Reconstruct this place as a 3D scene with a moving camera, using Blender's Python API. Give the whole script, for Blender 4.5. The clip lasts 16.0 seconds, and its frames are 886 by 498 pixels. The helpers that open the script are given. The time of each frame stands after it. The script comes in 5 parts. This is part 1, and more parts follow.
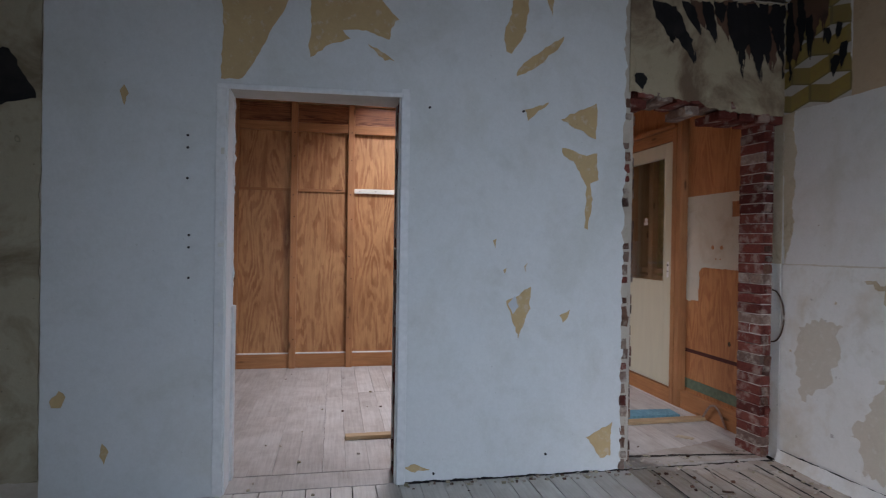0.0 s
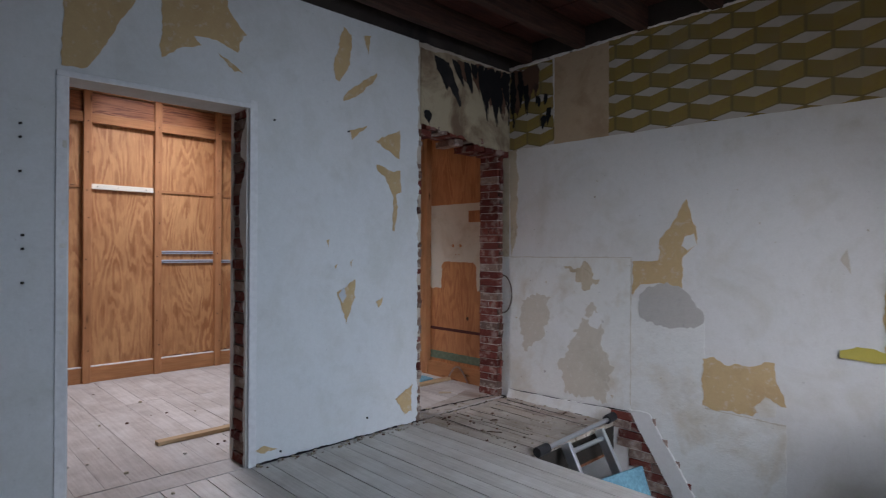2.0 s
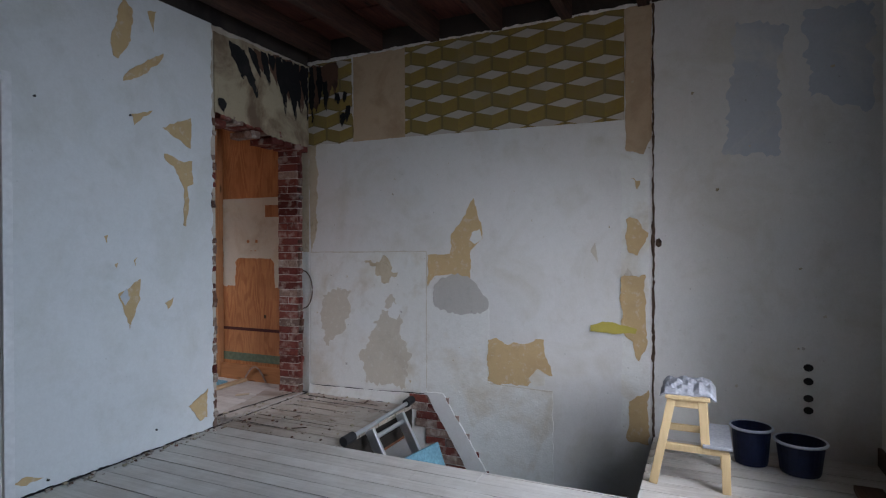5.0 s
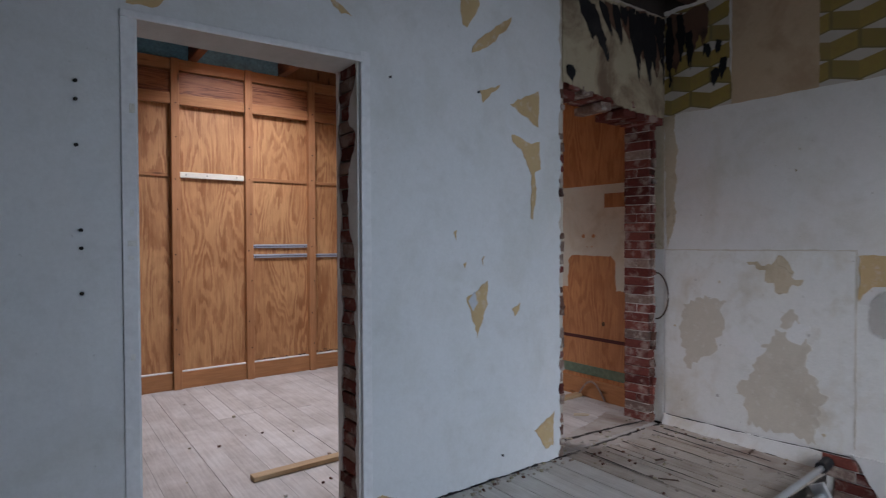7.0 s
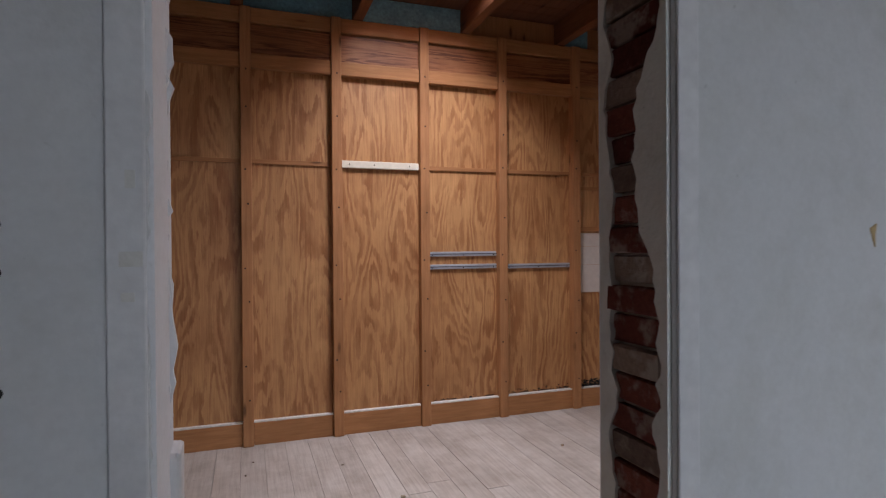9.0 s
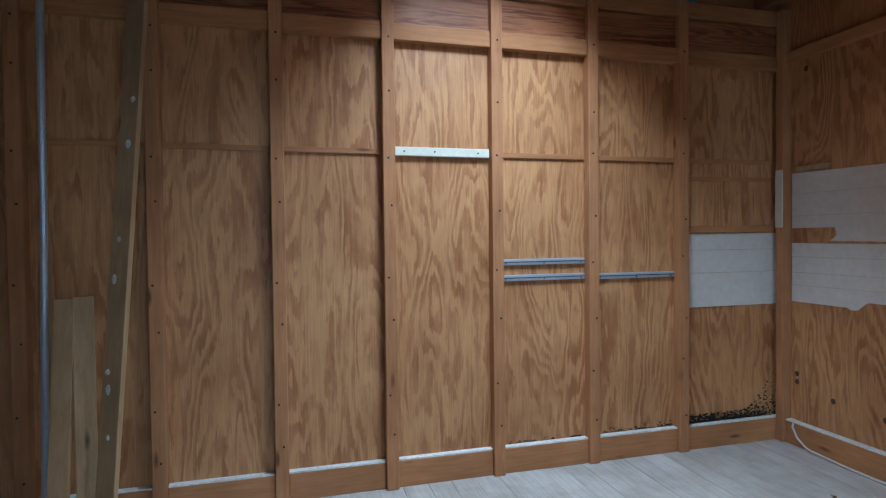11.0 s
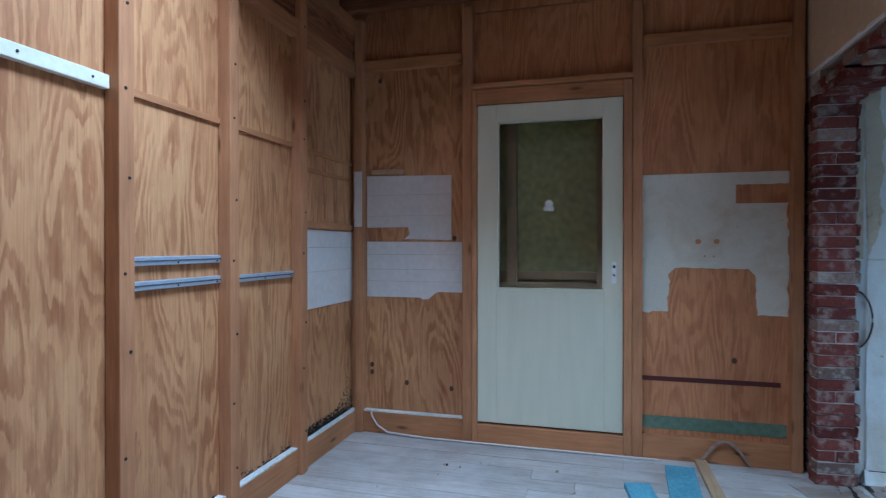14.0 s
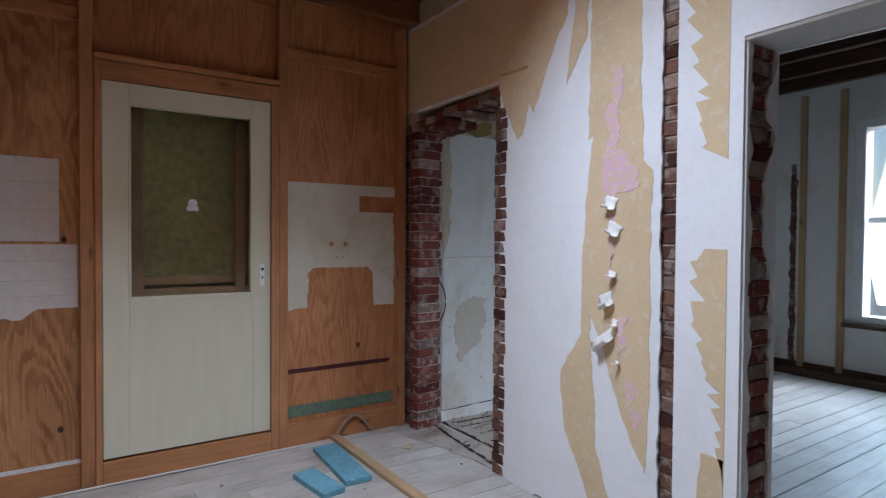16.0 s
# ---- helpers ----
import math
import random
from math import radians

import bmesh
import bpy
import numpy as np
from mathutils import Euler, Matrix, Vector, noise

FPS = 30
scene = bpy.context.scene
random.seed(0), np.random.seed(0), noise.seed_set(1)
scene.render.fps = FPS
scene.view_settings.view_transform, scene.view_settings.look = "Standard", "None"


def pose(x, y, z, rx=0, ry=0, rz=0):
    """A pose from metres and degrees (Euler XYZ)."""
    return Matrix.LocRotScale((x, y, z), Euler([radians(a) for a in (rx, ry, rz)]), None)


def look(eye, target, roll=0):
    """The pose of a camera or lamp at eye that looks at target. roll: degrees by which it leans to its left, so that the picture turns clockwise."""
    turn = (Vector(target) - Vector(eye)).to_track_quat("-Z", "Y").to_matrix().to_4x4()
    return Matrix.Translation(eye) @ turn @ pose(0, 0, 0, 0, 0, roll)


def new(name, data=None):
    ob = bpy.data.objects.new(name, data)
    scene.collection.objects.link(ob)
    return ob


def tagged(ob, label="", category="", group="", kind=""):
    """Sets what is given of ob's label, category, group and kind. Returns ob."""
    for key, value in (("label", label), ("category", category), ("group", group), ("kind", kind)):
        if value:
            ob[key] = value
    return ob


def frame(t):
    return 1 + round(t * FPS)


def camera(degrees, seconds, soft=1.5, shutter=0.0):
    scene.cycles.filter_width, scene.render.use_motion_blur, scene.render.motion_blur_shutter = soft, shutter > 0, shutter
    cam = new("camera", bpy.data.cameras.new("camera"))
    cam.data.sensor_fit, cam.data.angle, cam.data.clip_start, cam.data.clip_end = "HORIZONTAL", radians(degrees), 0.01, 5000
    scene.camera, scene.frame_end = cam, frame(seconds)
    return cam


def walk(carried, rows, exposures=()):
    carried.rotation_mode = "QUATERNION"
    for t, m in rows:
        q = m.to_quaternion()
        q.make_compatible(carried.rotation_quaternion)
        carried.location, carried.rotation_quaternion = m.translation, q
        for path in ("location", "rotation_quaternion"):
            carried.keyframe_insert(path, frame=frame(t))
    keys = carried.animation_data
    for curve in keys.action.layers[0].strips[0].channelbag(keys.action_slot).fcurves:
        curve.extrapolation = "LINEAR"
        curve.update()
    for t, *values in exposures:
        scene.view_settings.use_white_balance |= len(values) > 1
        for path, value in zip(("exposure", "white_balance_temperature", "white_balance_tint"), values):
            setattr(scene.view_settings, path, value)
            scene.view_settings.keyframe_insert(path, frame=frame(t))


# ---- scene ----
cam = camera(76.2, 16.0, soft=1.2, shutter=0.2)
PATH = [
    (0, (0.085, -0.017, 1.268), (0.462, 1.948, 1.256), 0.9),
    (0.5, (-0.268, -0.084, 1.245), (0.405, 1.799, 1.25), 0.8),
    (1, (-0.565, -0.105, 1.243), (0.345, 1.676, 1.247), 0.5),
    (1.5, (-0.805, -0.102, 1.252), (0.335, 1.541, 1.251), 0.5),
    (2, (-1.017, -0.117, 1.245), (0.374, 1.32, 1.248), 0.3),
    (2.5, (-1.136, -0.075, 1.215), (0.466, 1.122, 1.221), 0.2),
    (3, (-1.233, -0.077, 1.232), (0.522, 0.883, 1.237), 0.1),
    (3.2, (-1.231, -0.102, 1.242), (0.553, 0.802, 1.241), 0.0),
    (5.3, (-1.126, -0.098, 1.245), (0.689, 0.742, 1.231), -0.2),
    (5.5, (-1.111, -0.06, 1.231), (0.642, 0.902, 1.215), -0.2),
    (5.8, (-1.052, 0.0, 1.235), (0.551, 1.195, 1.214), -0.2),
    (6, (-0.998, 0.079, 1.226), (0.522, 1.379, 1.207), -0.1),
    (6.3, (-0.968, 0.277, 1.248), (0.447, 1.69, 1.22), -0.1),
    (6.5, (-0.93, 0.385, 1.255), (0.415, 1.864, 1.225), -0.1),
    (7, (-0.759, 0.735, 1.267), (0.424, 2.348, 1.231), -0.2),
    (7.5, (-0.65, 1.142, 1.261), (0.334, 2.883, 1.229), -0.3),
    (8, (-0.539, 1.508, 1.266), (0.344, 3.302, 1.239), -0.2),
    (8.5, (-0.408, 1.818, 1.293), (0.367, 3.661, 1.266), -0.1),
    (9, (-0.326, 2.108, 1.271), (0.329, 3.997, 1.256), -0.4),
    (9.2, (-0.3, 2.223, 1.269), (0.324, 4.123, 1.253), -0.5),
    (11.3, (-0.263, 3.048, 1.359), (0.261, 4.978, 1.309), -0.6),
    (11.5, (-0.194, 3.156, 1.36), (0.372, 5.073, 1.299), -0.4),
    (12, (-0.166, 3.433, 1.319), (0.833, 5.165, 1.27), -0.3),
    (12.5, (-0.258, 3.656, 1.301), (1.141, 5.085, 1.275), -0.0),
    (13, (-0.375, 3.913, 1.3), (1.252, 5.076, 1.277), 0.1),
    (13.5, (-0.594, 4.144, 1.283), (1.221, 4.983, 1.267), 0.1),
    (14, (-0.737, 4.31, 1.262), (1.192, 4.84, 1.25), -0.0),
    (14.5, (-0.826, 4.499, 1.294), (1.166, 4.681, 1.277), -0.0),
    (14.7, (-0.846, 4.613, 1.305), (1.154, 4.622, 1.291), -0.0),
    (15, (-0.855, 4.726, 1.323), (1.124, 4.436, 1.291), 0.3),
    (15.5, (-0.733, 4.947, 1.323), (1.11, 4.171, 1.283), 0.4),
    (16, (-0.678, 5.2, 1.337), (0.989, 4.095, 1.295), 0.4),
]
EXPOSURES = [(0.0, -0.17, 6450, 22), (3.2, -0.14, 6400, 23), (5.5, -0.11, 6350, 21), (7.5, -0.29, 6550, 24), (9.2, -0.42, 7050, 26), (11.3, 0.0, 4800, -2), (12.5, -0.08, 4500, 0), (14.5, 0.26, 4500, 4), (16.0, 0.07, 5700, 13)]
walk(cam, [(t, look(eye, target, roll)) for t, eye, target, roll in PATH], EXPOSURES)
WIN_X, WIN_POWER, SKY_POWER = 1.07, 25.0, 99.0

# ---- world, sun, large lights ----
world = bpy.data.worlds.new("world")
scene.world = world
world.use_nodes = True
wn = world.node_tree.nodes
sky = wn.new("ShaderNodeTexSky")
sky.sky_type, sky.sun_disc = "NISHITA", False
sky.sun_elevation, sky.sun_rotation = radians(25), radians(220)
wn["Background"].inputs["Strength"].default_value = 0.10
world.node_tree.links.new(sky.outputs[0], wn["Background"].inputs["Color"])

sun = new("sun", bpy.data.lights.new("sun", "SUN"))
sun.data.energy, sun.data.angle, sun.data.color = 5.0, radians(45), (0.93, 0.97, 1.0)
sun.matrix_world = look((-2.53, -7.0, 5.4), (1.07, -1.0, 1.5))


def daylight(name, eye, target, w, h, power, colour, spread):
    lamp = new(name, bpy.data.lights.new(name, "AREA"))
    lamp.data.shape, lamp.data.size, lamp.data.size_y = "RECTANGLE", w, h
    lamp.data.energy, lamp.data.color, lamp.data.spread = power, colour, radians(spread)
    lamp.matrix_world = look(eye, target)
    return lamp


daylight("window_daylight", (WIN_X, -1.13, 1.5), (1.0, 2.95, -0.75), 1.1, 1.85, WIN_POWER, (0.62, 0.84, 1.0), 114)
daylight("street_bounce", (WIN_X, -1.125, 1.5), (1.3, 2.0, 3.0), 1.0, 1.8, 3.6, (1.0, 0.89, 0.76), 150)
daylight("skylight_daylight", (0.78, 4.75, 3.34), (0.78, 4.751, 0.0), 0.64, 0.94, SKY_POWER, (0.86, 0.93, 1.0), 165)


# ---- materials ----
def node(nt, kind, ins=None, **props):
    n = nt.nodes.new("ShaderNode" + kind)
    for k, v in props.items():
        setattr(n, k, v)
    for k, v in (ins or {}).items():
        if isinstance(v, bpy.types.NodeSocket):
            nt.links.new(v, n.inputs[k])
        else:
            n.inputs[k].default_value = v
    return n


def material(name, rough=0.8, metal=0.0, spec=0.3):
    m = bpy.data.materials.new(name)
    m.use_nodes = True
    b = m.node_tree.nodes["Principled BSDF"]
    b.inputs["Roughness"].default_value = rough
    b.inputs["Metallic"].default_value = metal
    b.inputs["Specular IOR Level"].default_value = spec
    return m, m.node_tree, b


def place(nt, stretch=(1, 1, 1), per_object=True):
    """World position, stretched, shifted at random for each object."""
    pos = node(nt, "NewGeometry").outputs["Position"]
    v = node(nt, "VectorMath", {0: pos, 1: stretch}, operation="MULTIPLY").outputs[0]
    if per_object:
        r = node(nt, "ObjectInfo").outputs["Random"]
        s = node(nt, "VectorMath", {0: (31.0, 17.0, 23.0), "Scale": r}, operation="SCALE").outputs[0]
        v = node(nt, "VectorMath", {0: v, 1: s}, operation="ADD").outputs[0]
    return v


def noise_of(nt, vec, scale, detail=4.0, rough=0.55, dist=0.0):
    return node(nt, "TexNoise", {"Vector": vec, "Scale": scale, "Detail": detail, "Roughness": rough, "Distortion": dist}).outputs["Fac"]


def ramp(nt, fac, stops, interp="LINEAR"):
    n = node(nt, "ValToRGB", {"Fac": fac})
    cr = n.color_ramp
    cr.interpolation = interp
    while len(cr.elements) < len(stops):
        cr.elements.new(0.5)
    for e, (p, c) in zip(cr.elements, stops):
        e.position, e.color = p, (*c, 1) if len(c) == 3 else c
    return n.outputs["Color"]


def mixc(nt, fac, a, b, mode="MIX"):
    n = node(nt, "Mix", data_type="RGBA", blend_type=mode)
    for sock, v in ((n.inputs[0], fac), (n.inputs[6], a), (n.inputs[7], b)):
        if isinstance(v, bpy.types.NodeSocket):
            nt.links.new(v, sock)
        else:
            sock.default_value = (*v, 1) if isinstance(v, tuple) and len(v) == 3 else v
    return n.outputs[2]


def mathn(nt, op, a, b=0.0, c=0.0):
    return node(nt, "Math", {0: a, 1: b, 2: c}, operation=op).outputs[0]


def relief(nt, b, height, strength=0.3, distance=0.01):
    bump = node(nt, "Bump", {"Height": height, "Strength": strength, "Distance": distance})
    nt.links.new(bump.outputs[0], b.inputs["Normal"])


def colour(nt, b, c):
    nt.links.new(c, b.inputs["Base Color"])


def plain(name, base, rough=0.7, metal=0.0, vary=0.12, scale=30.0, stretch=(1, 1, 1), bump=0.15, spec=0.3):
    """A painted or coated surface with two scales of variation."""
    m, nt, b = material(name, rough, metal, spec)
    v = place(nt, stretch)
    fine, wide = noise_of(nt, v, scale, 5), noise_of(nt, v, scale * 0.09, 3)
    lo, hi = tuple(c * (1 - vary) for c in base), tuple(min(1, c * (1 + vary)) for c in base)
    c1 = ramp(nt, fine, [(0.3, lo), (0.7, hi)])
    c2 = ramp(nt, wide, [(0.3, (1 - vary,) * 3), (0.65, (1, 1, 1))])
    colour(nt, b, mixc(nt, 1.0, c1, c2, "MULTIPLY"))
    relief(nt, b, fine, bump, 0.004)
    return m


def plaster(name, base, stain, dirt=0.5, crack=True, bump=0.35, rough=0.85, remnant=0.0):
    """Old wall surface: base colour, large stains, small specks and hairline cracks."""
    m, nt, b = material(name, rough)
    v = place(nt, per_object=False)
    big = noise_of(nt, v, 2.2, 6, 0.62, 0.6)
    mid = noise_of(nt, v, 9.0, 5, 0.6)
    fine = noise_of(nt, v, 90.0, 4)
    c = mixc(nt, ramp(nt, big, [(0.50, (0, 0, 0)), (0.66, (dirt,) * 3)]), base, stain)
    c = mixc(nt, ramp(nt, mid, [(0.55, (0, 0, 0)), (0.75, (dirt * 0.5,) * 3)]), c, tuple(s * 0.85 for s in stain))
    speck = noise_of(nt, v, 38.0, 2)
    c = mixc(nt, ramp(nt, speck, [(0.72, (0, 0, 0)), (0.78, (0.55 * dirt,) * 3)]), c, tuple(s * 0.4 for s in stain))
    c = mixc(nt, 1.0, c, ramp(nt, fine, [(0.32, (0.95, 0.95, 0.95)), (0.68, (1, 1, 1))]), "MULTIPLY")
    c = mixc(nt, 1.0, c, ramp(nt, noise_of(nt, v, 26.0, 5, 0.7), [(0.35, (0.965, 0.965, 0.96)), (0.6, (1, 1, 1))]), "MULTIPLY")
    h = mathn(nt, "ADD", mathn(nt, "MULTIPLY", mid, 1.5), mathn(nt, "MULTIPLY", fine, 0.35))
    if crack:
        vv = node(nt, "VectorMath", {0: v, 1: node(nt, "TexNoise", {"Vector": v, "Scale": 4.0}).outputs["Color"]}, operation="ADD").outputs[0]
        line = node(nt, "TexVoronoi", {"Vector": vv, "Scale": 1.1}, feature="DISTANCE_TO_EDGE").outputs["Distance"]
        thin = ramp(nt, line, [(0.0, (0.5, 0.5, 0.5)), (0.006, (0, 0, 0))])
        some = ramp(nt, noise_of(nt, v, 1.3, 2), [(0.52, (0, 0, 0)), (0.6, (1, 1, 1))])
        c = mixc(nt, mathn(nt, "MULTIPLY", thin, some), c, tuple(s * 0.35 for s in stain))
    if remnant:
        scraps = noise_of(nt, v, 22.0, 8, 0.72, 0.2)
        c = mixc(nt, ramp(nt, scraps, [(0.56, (0, 0, 0)), (0.61, (remnant,) * 3)]), c, (0.70, 0.69, 0.66))
    colour(nt, b, c)
    relief(nt, b, h, bump, 0.006)
    return m


def timber(name, lo, hi, axis="z", rough=0.65, knots=True, dust=None, bump=0.25):
    """Sawn softwood: fibres along one axis, with knots, nails' rust and optional dust."""
    m, nt, b = material(name, rough)
    st = {"x": (1.0, 14, 14), "y": (14, 1.0, 14), "z": (14, 14, 1.0)}[axis]
    v = place(nt, st)
    fib = noise_of(nt, v, 4.0, 6, 0.65, 0.4)
    wide = noise_of(nt, place(nt, (1, 1, 1)), 2.5, 3)
    c = ramp(nt, fib, [(0.25, lo), (0.72, hi)])
    c = mixc(nt, 1.0, c, ramp(nt, wide, [(0.3, (0.72, 0.7, 0.68)), (0.7, (1, 1, 1))]), "MULTIPLY")
    if knots:
        ks = {"x": (2.5, 9, 9), "y": (9, 2.5, 9), "z": (9, 9, 2.5)}[axis]
        d = node(nt, "TexVoronoi", {"Vector": place(nt, ks), "Scale": 1.0}).outputs["Distance"]
        c = mixc(nt, ramp(nt, d, [(0.05, (0.85,) * 3), (0.14, (0, 0, 0))]), c, tuple(x * 0.25 for x in lo))
    if dust:
        dn = noise_of(nt, place(nt, (1, 1, 1)), 12.0, 6, 0.7)
        c = mixc(nt, ramp(nt, dn, [(0.35, (0.25,) * 3), (0.6, (0.9,) * 3)]), c, dust)
    colour(nt, b, c)
    relief(nt, b, fib, bump, 0.004)
    return m


def plywood(name, light, dark, axis="z", rings=10.0):
    """Rotary-cut softwood veneer: nested flame figure, soft on one side of each ring and crisp on the other."""
    m, nt, b = material(name, 0.5, spec=0.4)
    st = {"z": (3.0, 3.0, 0.62), "y": (2.6, 0.5, 2.6), "x": (0.4, 2.6, 6.0)}[axis]
    v = place(nt, st)
    field = noise_of(nt, v, 1.25, 2.0, 0.4, 0.35)
    wob = noise_of(nt, place(nt, (11, 11, 2.2) if axis == "z" else tuple(s * 6 for s in st)), 2.6, 4, 0.6)
    ph = mathn(nt, "ADD", mathn(nt, "MULTIPLY", field, rings * 2.0), mathn(nt, "MULTIPLY", wob, 1.6))
    saw = mathn(nt, "FRACT", ph)
    band = ramp(nt, saw, [(0.0, (0.05,) * 3), (0.34, (0.08,) * 3), (0.52, (0.85,) * 3), (0.86, (1.0,) * 3), (1.0, (0.05,) * 3)])
    blot = noise_of(nt, place(nt, tuple(s * 2.4 for s in st)), 1.5, 5, 0.6, 0.4)
    amount = ramp(nt, blot, [(0.36, (0.12,) * 3), (0.58, (1.0,) * 3)])
    fst = {"z": (70, 70, 2.2), "y": (70, 2.2, 70), "x": (2.2, 70, 70)}[axis]
    fib = noise_of(nt, place(nt, fst), 2.0, 4, 0.6)
    c = mixc(nt, mathn(nt, "MULTIPLY", band, amount), light, dark)
    c = mixc(nt, 1.0, c, ramp(nt, fib, [(0.3, (0.76, 0.72, 0.68)), (0.66, (1, 1, 1))]), "MULTIPLY")
    wide = noise_of(nt, place(nt), 1.6, 5, 0.6)
    c = mixc(nt, 1.0, c, ramp(nt, wide, [(0.3, (0.70, 0.61, 0.56)), (0.65, (1, 1, 1))]), "MULTIPLY")
    scuff = noise_of(nt, place(nt, (1, 1, 0.5)), 17.0, 6, 0.7)
    c = mixc(nt, ramp(nt, scuff, [(0.62, (0, 0, 0)), (0.74, (0.35,) * 3)]), c, tuple(x * 0.55 for x in dark))
    colour(nt, b, c)
    relief(nt, b, mathn(nt, "ADD", mathn(nt, "MULTIPLY", fib, 0.5), band), 0.15, 0.003)
    return m


def floor_wood(name, base, worn):
    m, nt, b = material(name, 0.5, spec=0.4)
    v = place(nt, (16, 0.8, 16))
    fib = noise_of(nt, v, 4.0, 6, 0.65, 0.3)
    dust = noise_of(nt, place(nt), 3.0, 7, 0.68)
    rnd = node(nt, "ObjectInfo").outputs["Random"]
    c = ramp(nt, dust, [(0.38, worn), (0.62, base)])
    c = mixc(nt, 0.38, c, ramp(nt, fib, [(0.25, tuple(x * 0.62 for x in worn)), (0.6, base)]))
    tone = node(nt, "MapRange", {"Value": rnd, "To Min": 0.92, "To Max": 1.04}).outputs[0]
    c = node(nt, "VectorMath", {0: c, "Scale": tone}, operation="SCALE").outputs[0]
    speck = noise_of(nt, place(nt), 45.0, 3, 0.6)
    c = mixc(nt, ramp(nt, speck, [(0.70, (0, 0, 0)), (0.76, (0.6,) * 3)]), c, tuple(x * 0.35 for x in worn))
    colour(nt, b, c)
    relief(nt, b, fib, 0.3, 0.004)
    return m


def brick_mat(name, lo, hi, lime=0.45):
    m, nt, b = material(name, 0.9, spec=0.15)
    rnd = node(nt, "ObjectInfo").outputs["Random"]
    c = ramp(nt, rnd, [(0.0, lo), (0.35, hi), (0.7, tuple(x * 0.7 for x in lo)), (1.0, tuple((x + y) / 2 for x, y in zip(lo, hi)))])
    v = place(nt)
    f = noise_of(nt, v, 60.0, 6, 0.7)
    c = mixc(nt, 1.0, c, ramp(nt, f, [(0.3, (0.6, 0.55, 0.55)), (0.7, (1, 1, 1))]), "MULTIPLY")
    g = noise_of(nt, v, 11.0, 6, 0.65)
    c = mixc(nt, ramp(nt, g, [(0.51, (0, 0, 0)), (0.62, (min(1, lime * 1.6),) * 3)]), c, (0.52, 0.46, 0.40))
    colour(nt, b, c)
    relief(nt, b, mathn(nt, "ADD", f, g), 0.7, 0.008)
    return m


def ribbon_paper(name):
    """Seventies wallpaper: rows of folded yellow-olive ribbons on grey-white."""
    m, nt, b = material(name, 0.8)
    sep = node(nt, "SeparateXYZ", {0: node(nt, "NewGeometry").outputs["Position"]})
    y, z = sep.outputs["Y"], sep.outputs["Z"]
    per, pitch, amp, half = 0.266, 0.13, 0.0175, 0.0500
    u = mathn(nt, "DIVIDE", mathn(nt, "SUBTRACT", y, 0.505), per)
    tri = mathn(nt, "MULTIPLY_ADD", mathn(nt, "PINGPONG", u, 0.5), -4.0, 1.0)
    mask = edge = fold = None
    for k, way in ((0, 1.0), (1, -1.0)):
        zz = mathn(nt, "ADD", mathn(nt, "SUBTRACT", z, 2.155 + pitch * k - pitch), mathn(nt, "MULTIPLY", tri, amp * way))
        d = mathn(nt, "SUBTRACT", mathn(nt, "FLOORED_MODULO", zz, 2 * pitch), pitch)
        on = mathn(nt, "LESS_THAN", mathn(nt, "ABSOLUTE", d), half)
        rim = mathn(nt, "MULTIPLY", on, mathn(nt, "LESS_THAN", d, -half + 0.009))
        side_of = mathn(nt, "FLOORED_MODULO", mathn(nt, "ADD", u, 0.5 * k), 1.0)
        fo = mathn(nt, "MULTIPLY", on, mathn(nt, "LESS_THAN", side_of, 0.5))
        spine = mathn(nt, "MULTIPLY", on, mathn(nt, "LESS_THAN", mathn(nt, "ABSOLUTE", mathn(nt, "SUBTRACT", side_of, 0.5)), 0.035))
        rim = mathn(nt, "MAXIMUM", rim, spine)
        mask = on if mask is None else mathn(nt, "MAXIMUM", mask, on)
        edge = rim if edge is None else mathn(nt, "MAXIMUM", edge, rim)
        fold = fo if fold is None else mathn(nt, "MAXIMUM", fold, fo)
    v = place(nt, per_object=False)
    n1 = noise_of(nt, v, 30, 5)
    c = mixc(nt, fold, (0.29, 0.21, 0.056), (0.24, 0.18, 0.056))
    c = mixc(nt, mathn(nt, "MULTIPLY", ramp(nt, n1, [(0.4, (0, 0, 0)), (0.7, (1, 1, 1))]), 0.6), c, (0.25, 0.16, 0.06))
    c = mixc(nt, mathn(nt, "MULTIPLY", edge, 0.45), c, (0.085, 0.075, 0.05))
    c = mixc(nt, mask, (0.48, 0.44, 0.385), c)
    c = mixc(nt, ramp(nt, noise_of(nt, v, 2.5, 5), [(0.52, (0, 0, 0)), (0.72, (0.5,) * 3)]), c, (0.24, 0.20, 0.13))
    colour(nt, b, c)
    relief(nt, b, n1, 0.1, 0.002)
    return m


def streaky_paint(name, paint, under):
    """Paint scratched away in fine level streaks down to what lies under it."""
    m, nt, b = material(name, 0.8)
    n = noise_of(nt, place(nt, (9, 9, 26), False), 2.4, 6, 0.68, 0.4)
    c = mixc(nt, ramp(nt, n, [(0.43, (0, 0, 0)), (0.53, (0.9,) * 3)]), under, paint)
    c = mixc(nt, ramp(nt, noise_of(nt, place(nt, per_object=False), 40, 4), [(0.58, (0, 0, 0)), (0.66, (0.5,) * 3)]), c, (0.72, 0.68, 0.62))
    colour(nt, b, c)
    relief(nt, b, n, 0.2, 0.003)
    return m


